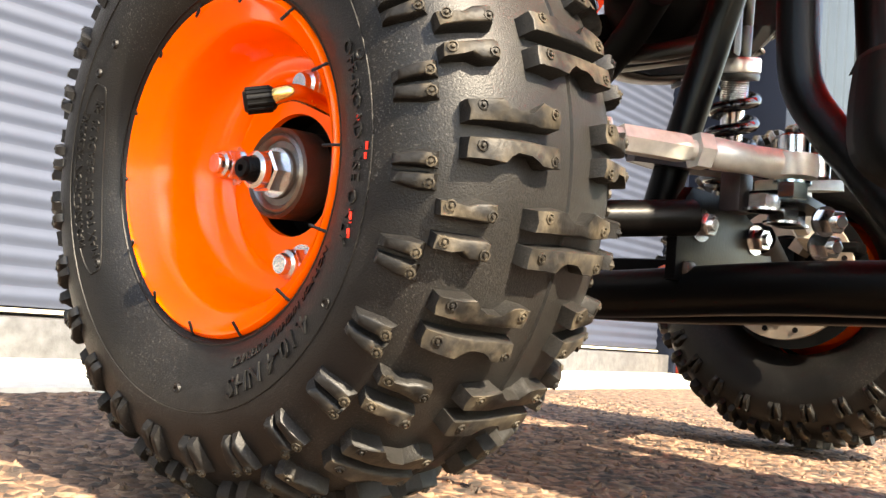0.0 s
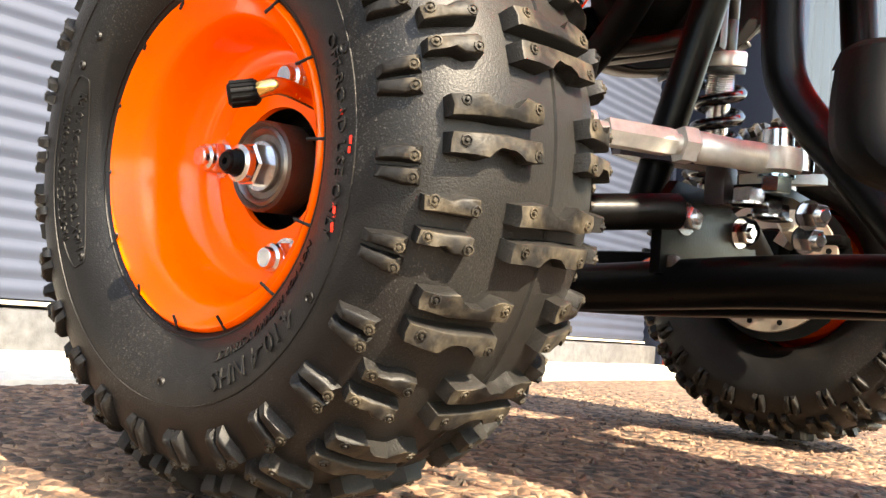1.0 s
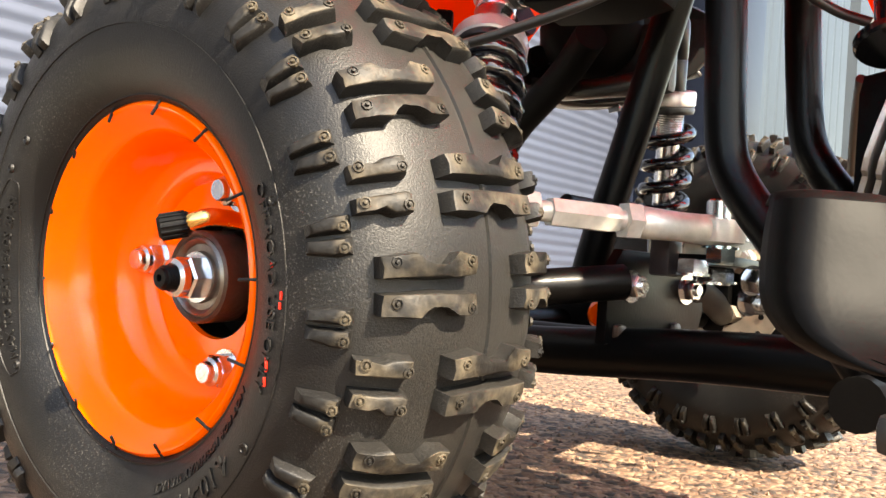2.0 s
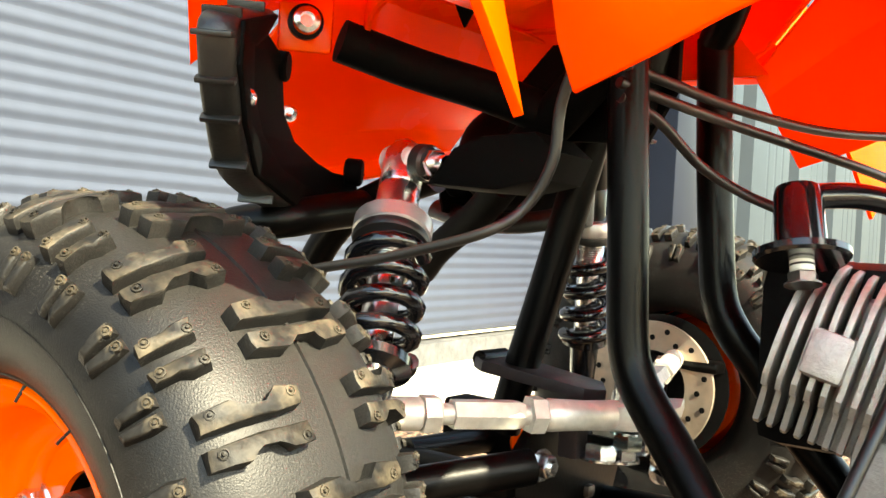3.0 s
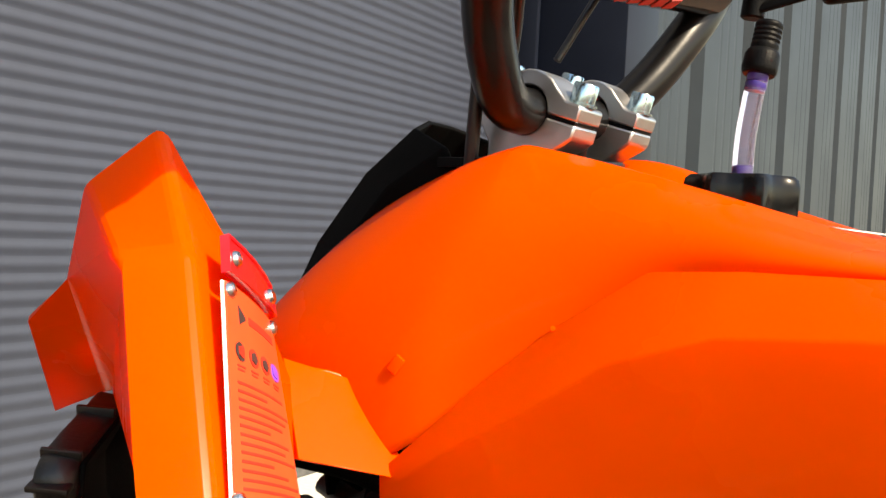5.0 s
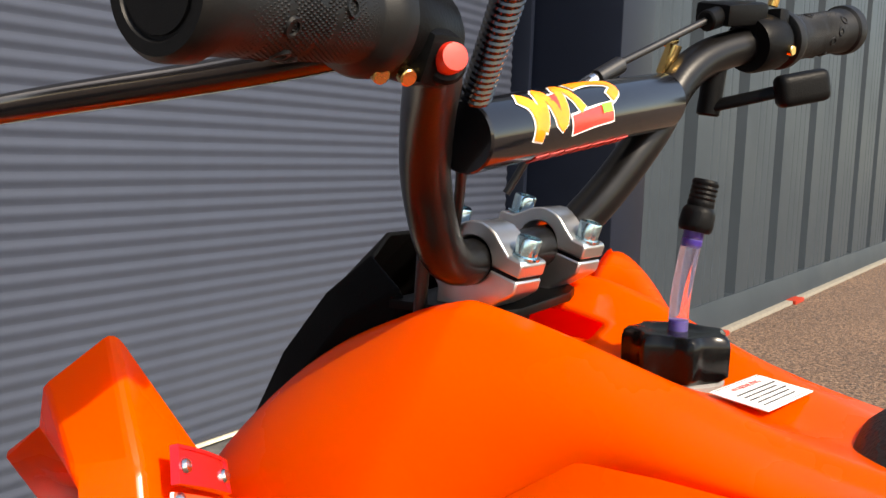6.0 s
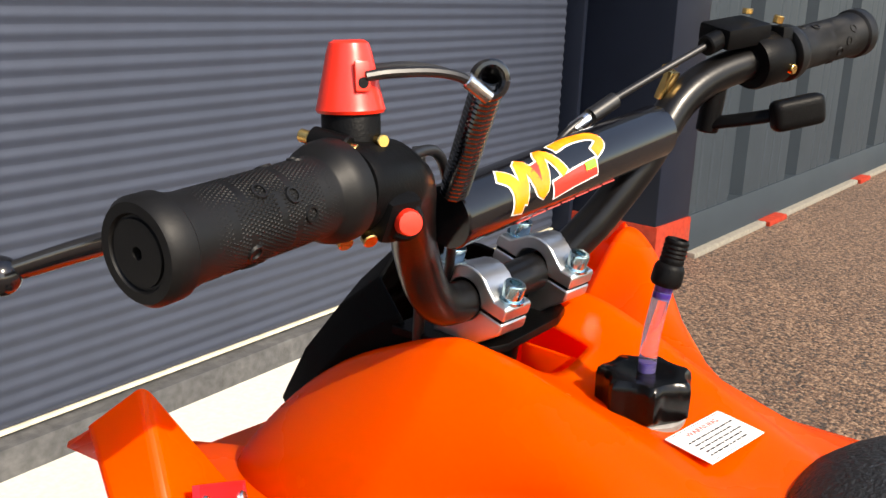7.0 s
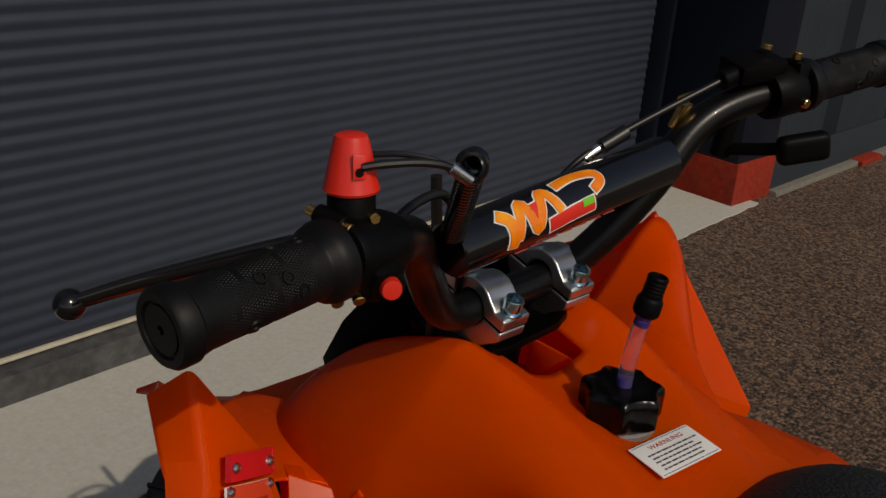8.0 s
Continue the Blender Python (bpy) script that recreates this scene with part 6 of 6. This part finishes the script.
def clamp(y, dz):
    """A split clamp: an arched cap with ears on a rounded foot, held by two cap screws."""
    c = Vector((0.1790, y, 0.5300 + dz))
    tilt = Matrix.Translation(c) @ pose(0, 0, 0, 0, 16, 0)
    across = tilt @ pose(0, 0.0112, 0, 90, 0, 0)      # the outline's plane, pushed along the bar
    arch = [math.pi * k / 12 for k in range(13)]
    top = [(0.0275, 0.0008), (0.0275, 0.0072), (0.0262, 0.0084), (0.0190, 0.0086)] + [(0.0178 * math.cos(t), 0.0188 * math.sin(t)) for t in arch if 0.55 < t < 2.6] \
        + [(-0.0190, 0.0086), (-0.0262, 0.0084), (-0.0275, 0.0072), (-0.0275, 0.0008)] + [(0.0112 * math.cos(t), max(0.0008, 0.0112 * math.sin(t))) for t in reversed(arch)]
    low = [(0.0112 * math.cos(t), min(-0.0008, -0.0112 * math.sin(t))) for t in arch] \
        + [(-0.0275, -0.0008), (-0.0275, -0.0070), (-0.0250, -0.0100), (-0.0200, -0.0150), (-0.0150, -0.0200), (-0.0130, -0.0290), (0.0130, -0.0290), (0.0150, -0.0200), (0.0200, -0.0150), (0.0250, -0.0100), (0.0275, -0.0070), (0.0275, -0.0008)]
    ob = moulded_block("handlebar_clamp", slab(top, across, 0.0224), CLAMPALU, quad, "polished aluminium handlebar clamp")
    moulded_block("clamp_foot", slab(low, across, 0.0224), CLAMPALU, ob)
    part("clamp_gap", block((0.0530, 0.0212, 0.0020), tilt), PLASTIC, ob)
    up = tilt.to_3x3() @ Vector((0, 0, 1))
    for x in (-0.0210, 0.0210):
        a = tilt @ Vector((x, 0, 0.0086))
        part("clamp_screw", lathe([(0.0, 0), (0.0074, 0), (0.0074, 0.0012), (0.0058, 0.0014), (0.0060, 0.0090), (0.0054, 0.0100), (0.0034, 0.0100), (0.0031, 0.005), (0, 0.005)], 20, None, frame_to(a, a + up), cap=False), BLUEZINC, ob,
             "blue-tinted zinc cap screw")


def moulded_block(name, bm, mat, parent, label=""):
    ob = part(name, bm, mat, parent, label)
    soft = ob.modifiers.new("soft", "BEVEL")
    soft.width, soft.segments, soft.limit_method, soft.angle_limit = 0.0012, 2, "ANGLE", radians(30)
    return ob


CLAMPALU = material("polished_aluminium", (0.60, 0.59, 0.585), 0.34, metal=1, vary=0.05, second=(0.62, 0.61, 0.6), second_scale=90, bump=0.05, bump_scale=300)
clamp(-0.026, 0.0)
clamp(0.035, 0.0045)
part("clamp_plate", slab([(-0.030, -0.050), (0.018, -0.048), (0.028, -0.042), (0.034, -0.028), (0.033, 0.020), (0.027, 0.036), (0.016, 0.045), (-0.030, 0.047)], Matrix.Translation((0.168, 0.002, 0.5050)) @ pose(0, 0, 0, 3, 0, 0), 0.0045, 0.001), BLACK, quad, "black steel clamp plate with rounded corners")


def grip(a, b, name, end_r=0.0160, body_r=0.0139, in_r=0.0180):
    m = frame_to(a, b)
    ln = (Vector(b) - Vector(a)).length
    ob = part(name, lathe([(0.0, 0), (in_r - 0.003, 0), (in_r, 0.0015), (in_r, 0.006), (in_r - 0.0012, 0.010), (body_r + 0.0004, 0.0125), (body_r, 0.014), (body_r - 0.0004, ln * 0.5), (body_r, ln - 0.016), (body_r + 0.0006, ln - 0.0125),
                           (end_r - 0.0015, ln - 0.010), (end_r, ln - 0.0085), (end_r, ln - 0.002), (end_r - 0.0015, ln), (0.0115, ln), (0.0108, ln - 0.0012), (0.0100, ln - 0.0012), (0.0098, ln - 0.0004), (0.0020, ln - 0.0004), (0.0018, ln - 0.006), (0.0, ln - 0.006)], 48, None, m, cap=False),
              GRIP, quad, "black rubber handlebar grip with raised pattern")
    rng = random.Random(3)
    dots = bmesh.new()
    rows, cols = 40, 64
    for i in range(rows):
        for j in range(cols):
            h = 0.016 + (ln - 0.034) * i / (rows - 1)
            t = 2 * math.pi * (j + 0.5 * (i % 2)) / cols
            if (i // 5 + j // 8) % 3 == 0 and 2 < i % 5:
                continue
            p = m @ Vector((body_r * math.cos(t), body_r * math.sin(t), h))
            n = (m.to_3x3() @ Vector((math.cos(t), math.sin(t), 0)))
            u = (m.to_3x3() @ Vector((-math.sin(t), math.cos(t), 0))) * 0.0005
            w = (m.to_3x3() @ Vector((0, 0, 1))) * 0.0008
            q = [dots.verts.new(p + d - n * 0.0002) for d in (u, w, -u, -w)]
            top = dots.verts.new(p + n * 0.00006)
            for k in range(4):
                dots.faces.new((q[k], q[(k + 1) % 4], top))
    tagged(part("grip_pattern", dots, GRIP, ob, flat=True), kind="stuff")
    for k in range(12):
        h, t = 0.018 + (ln - 0.040) * rng.random(), 2 * math.pi * k / 12 + rng.uniform(-0.2, 0.2)
        c = m @ Vector((body_r * math.cos(t), body_r * math.sin(t), h))
        n = m.to_3x3() @ Vector((math.cos(t), math.sin(t), 0))
        ring = lathe([(0.0017, -0.0006), (0.0020, 0.0004), (0.0027, 0.0004), (0.0031, -0.0006)], 14, None, frame_to(c, c + n), cap=False)
        part("grip_ring", ring, GRIP, ob)
    return ob


grip((0.2440, -0.1905, 0.6205), (0.2535, -0.2745, 0.6155), "grip")
grip((0.2425, 0.1900, 0.6550), (0.2660, 0.2640, 0.6695), "grip")


def left_controls():
    body = bmesh.new()
    d = Vector((0.009, -0.045, 0.003)).normalized()
    c = Vector((0.2420, -0.1750, 0.6195))
    lathe([(0.011, -0.015), (0.0145, -0.014), (0.0160, -0.010), (0.0160, 0.014), (0.0135, 0.021), (0.0110, 0.022)], 32, body, frame_to(c, c - d))
    block((0.020, 0.018, 0.018), Matrix.Translation((0.2505, -0.1735, 0.6120)) @ pose(0, 0, 0, 0, 20, 0), 0.005, body)
    block((0.026, 0.020, 0.014), Matrix.Translation((0.218, -0.165, 0.618)), 0.004, body)
    ob = part("switch_housing", body, PLASTIC, quad, "black plastic switch and brake lever housing")
    at = Vector((0.2600, -0.1735, 0.6095))
    w = Vector((0.85, -0.45, 0.1))
    part("switch_collar", rod(at - w * 0.012, at, 0.0075), PLASTIC, ob)
    part("switch_button", lathe([(0.0, 0), (0.0048, 0), (0.0048, 0.004), (0.0042, 0.006), (0, 0.0064)], 22, None, frame_to(at, at + w), cap=False), RED, ob, "red push button")
    # stop switch on top
    b = Vector((0.2349, -0.1750, 0.6285))
    part("stop_base", lathe([(0.0, 0), (0.0105, 0), (0.0105, 0.0165), (0.0095, 0.018), (0, 0.018)], 26, None, frame_to(b, b + Vector((-0.06, 0.0, 1))), cap=False), PLASTIC, ob, "black stop switch base")
    b2 = b + Vector((-0.001, 0, 0.016))
    part("stop_cap", lathe([(0.0, 0), (0.0118, 0), (0.0124, 0.0012), (0.0118, 0.003), (0.0080, 0.021), (0.0070, 0.0240), (0.0054, 0.0250), (0, 0.0250)], 28, None, frame_to(b2, b2 + Vector((-0.06, 0.0, 1))), cap=False), RED, ob, "red plastic stop switch cap")
    face = Vector((0.92, -0.38, 0.18)).normalized()
    slot = frame_to(b2 + Vector((0.0094, -0.0039, 0.0135)), b2 + Vector((0.0094, -0.0039, 0.0135)) + face)
    part("cap_slot", block((0.0056, 0.0105, 0.0016), slot, 0.0007), RED, ob, "moulded slot in the cap")
    part("lanyard_hole", lathe([(0, 0.0002), (0.0019, 0.0002), (0.0019, 0.0011), (0, 0.0011)], 14, None, slot @ Matrix.Translation((0, -0.0022, 0)), cap=False), PLASTIC, ob)
    part("clamp_lug", rod((0.2310, -0.1905, 0.6362), (0.2452, -0.1865, 0.6340), 0.0046, 18), PLASTIC, ob)
    for p, q in (((0.2440, -0.1868, 0.6341), (0.2482, -0.1856, 0.6335)), ((0.2320, -0.1902, 0.6360), (0.2262, -0.1918, 0.6370)), ((0.2440, -0.1720, 0.6355), (0.2490, -0.1735, 0.6360))):
        part("brass_screw", rod(p, q, 0.0024), BRASS, ob, "brass screw")
    for p, q in (((0.252, -0.184, 0.6045), (0.255, -0.185, 0.6030)), ((0.249, -0.193, 0.6045), (0.252, -0.194, 0.6030))):
        part("brass_screw", rod(p, q, 0.0028), BRASS, ob, "brass screw")
    # lever
    lev = sweep([(0.2180, -0.1630, 0.6160), (0.1980, -0.1850, 0.6080), (0.1830, -0.2100, 0.6010), (0.1680, -0.2440, 0.5930), (0.1600, -0.2660, 0.5875)], lambda t: 0.0086 - 0.0030 * t, 14, 8, None, 0.62)
    bmesh.ops.create_uvsphere(lev, u_segments=18, v_segments=12, radius=0.0072, matrix=Matrix.Translation((0.1590, -0.2690, 0.5865)))
    part("brake_lever", lev, GLOSSY, quad, "black brake lever with ball end")
    # lanyard: two wires, ferrule and coiled cord
    for pts, r in (([(0.2440, -0.1780, 0.6580), (0.2480, -0.1700, 0.6592), (0.2540, -0.1560, 0.6595), (0.2580, -0.1460, 0.6580), (0.2600, -0.1390, 0.6548)], 0.0019),
                   ([(0.2370, -0.1670, 0.6600), (0.2450, -0.1590, 0.6612), (0.2530, -0.1500, 0.6600), (0.2580, -0.1430, 0.6572), (0.2600, -0.1390, 0.6548)], 0.0014)):
        part("lanyard_wire", sweep(pts, r, 9), HOSE, ob, "black lanyard wire")
    part("ferrule", rod((0.2588, -0.1420, 0.6568), (0.2624, -0.1325, 0.6500), 0.0030), ZINC, ob, "crimped metal ferrule")
    pts = []
    a, e = Vector((0.2590, -0.1270, 0.6580)), Vector((0.2180, -0.0960, 0.6030))
    m = frame_to(a, e)
    ln = (e - a).length
    for k in range(26 * 12 + 1):
        t = k / (26 * 12)
        pts.append(m @ Vector((0.0052 * math.cos(t * 26 * 6.2832), 0.0052 * math.sin(t * 26 * 6.2832), ln * t)))
    part("coiled_cord", sweep(pts, 0.0015, 7, 1), GLOSSY, ob, "black coiled lanyard cord")
    ring = bmesh.new()
    for k in range(3):
        loop = [Vector((0.2610, -0.1310, 0.6560)) + (Vector((0.62, -0.55, 0.1)).normalized() * (0.003 * k - 0.003)) + m.to_3x3() @ Vector((0.0, 0.0, 0.0))
                + (Vector((0.66, 0.75, 0)) * (0.0058 * math.cos(j * 0.5236)) + Vector((0, 0, 1)) * (0.0062 * math.sin(j * 0.5236))) for j in range(13)]
        sweep(loop, 0.0016, 7, 2, ring)
    part("cord_loop", ring, GLOSSY, ob)


left_controls()


def right_controls():
    d = (Vector((0.2660, 0.2640, 0.6695)) - Vector((0.2425, 0.1900, 0.6550))).normalized()
    c = Vector((0.2380, 0.1760, 0.6520))
    body = lathe([(0.011, -0.012), (0.0160, -0.012), (0.0170, -0.009), (0.0170, 0.009), (0.0160, 0.012), (0.011, 0.012)], 32, None, frame_to(c, c + d))
    ob = part("throttle_housing", body, PLASTIC, quad, "black plastic throttle housing")
    part("throttle_cap", block((0.026, 0.036, 0.013), Matrix.Translation((0.2270, 0.1560, 0.6680)) @ pose(0, 0, 0, 8, 10, -18), 0.003), PLASTIC, ob, "black throttle cap")
    part("throttle_neck", rod((0.2250, 0.1400, 0.6640), (0.2220, 0.1280, 0.6600), 0.0062), PLASTIC, ob)
    part("clamp_band", block((0.020, 0.010, 0.026), Matrix.Translation((0.2420, 0.1830, 0.6600)) @ pose(0, 0, 0, 0, 0, -18), 0.003), PLASTIC, ob)
    for p, q in (((0.2430, 0.1800, 0.6740), (0.2440, 0.1800, 0.6790)), ((0.2520, 0.1800, 0.6480), (0.2580, 0.1790, 0.6475)), ((0.2300, 0.1640, 0.6790), (0.2302, 0.1640, 0.6825))):
        part("brass_screw", rod(p, q, 0.0032), BRASS, ob, "brass screw")
    part("throttle_cable", sweep([(0.2220, 0.1290, 0.6605), (0.2080, 0.0900, 0.6420), (0.1980, 0.0550, 0.6260), (0.1900, 0.0250, 0.6080), (0.1700, 0.0050, 0.5600)], 0.0021, 10), HOSE, ob, "black throttle cable")
    part("cable_sleeve", sweep([(0.2005, 0.0650, 0.6300), (0.1960, 0.0480, 0.6215)], 0.0048, 12), HOSE, ob)
    part("cable_nut", rod((0.1955, 0.0465, 0.6208), (0.1925, 0.0355, 0.6145), 0.0040), ZINC, ob, "zinc cable adjuster")
    part("brake_bracket", block((0.006, 0.010, 0.018), Matrix.Translation((0.2090, 0.1100, 0.6370)) @ pose(0, 0, 0, 0, 20, 0), 0.0012), BRASS, ob, "brass cable bracket")
    part("brake_pin", rod((0.2050, 0.1120, 0.6465), (0.2070, 0.1230, 0.6490), 0.0022), BRASS, ob)
    # thumb lever
    part("lever_pivot", rod((0.2220, 0.1500, 0.6400), (0.2190, 0.1490, 0.6070), 0.0070), PLASTIC, ob)
    arm = sweep([(0.2230, 0.1480, 0.6130), (0.2450, 0.1500, 0.6180), (0.2640, 0.1540, 0.6230)], 0.0048, 12, 8, None, 0.6)
    part("throttle_arm", arm, PLASTIC, ob)
    part("throttle_paddle", block((0.012, 0.034, 0.019), Matrix.Translation((0.2700, 0.1600, 0.6240)) @ pose(0, 0, 0, 12, 0, -38), 0.0058, None, 4), PLASTIC, ob, "black thumb throttle paddle")


right_controls()
cable([(0.222, -0.150, 0.612), (0.205, -0.110, 0.618), (0.196, -0.080, 0.612), (0.180, -0.050, 0.570), (0.160, -0.030, 0.520), (0.140, -0.010, 0.470)], 0.0026, "black brake cable")
cable([(0.1600, -0.055, 0.610), (0.1620, -0.052, 0.560), (0.1580, -0.048, 0.520), (0.1500, -0.040, 0.470)], 0.0034, "black taped wiring loom", "wiring_loom")

# rear wheels, behind the rider's seat
pipe([(0.620, -0.200, 0.1377), (0.620, 0.240, 0.1377)], 0.011, "rear_axle", "black rear axle")
for m in (pose(0.620, -0.2450, 0.1377, 0, 0, 0), pose(0.620, 0.2850, 0.1377, 0, 0, 180)):
    w = copy_thing(front_left, m)
    tagged(w, "rear wheel with knobbly tyre and orange rim")
    w.name = "rear_wheel"
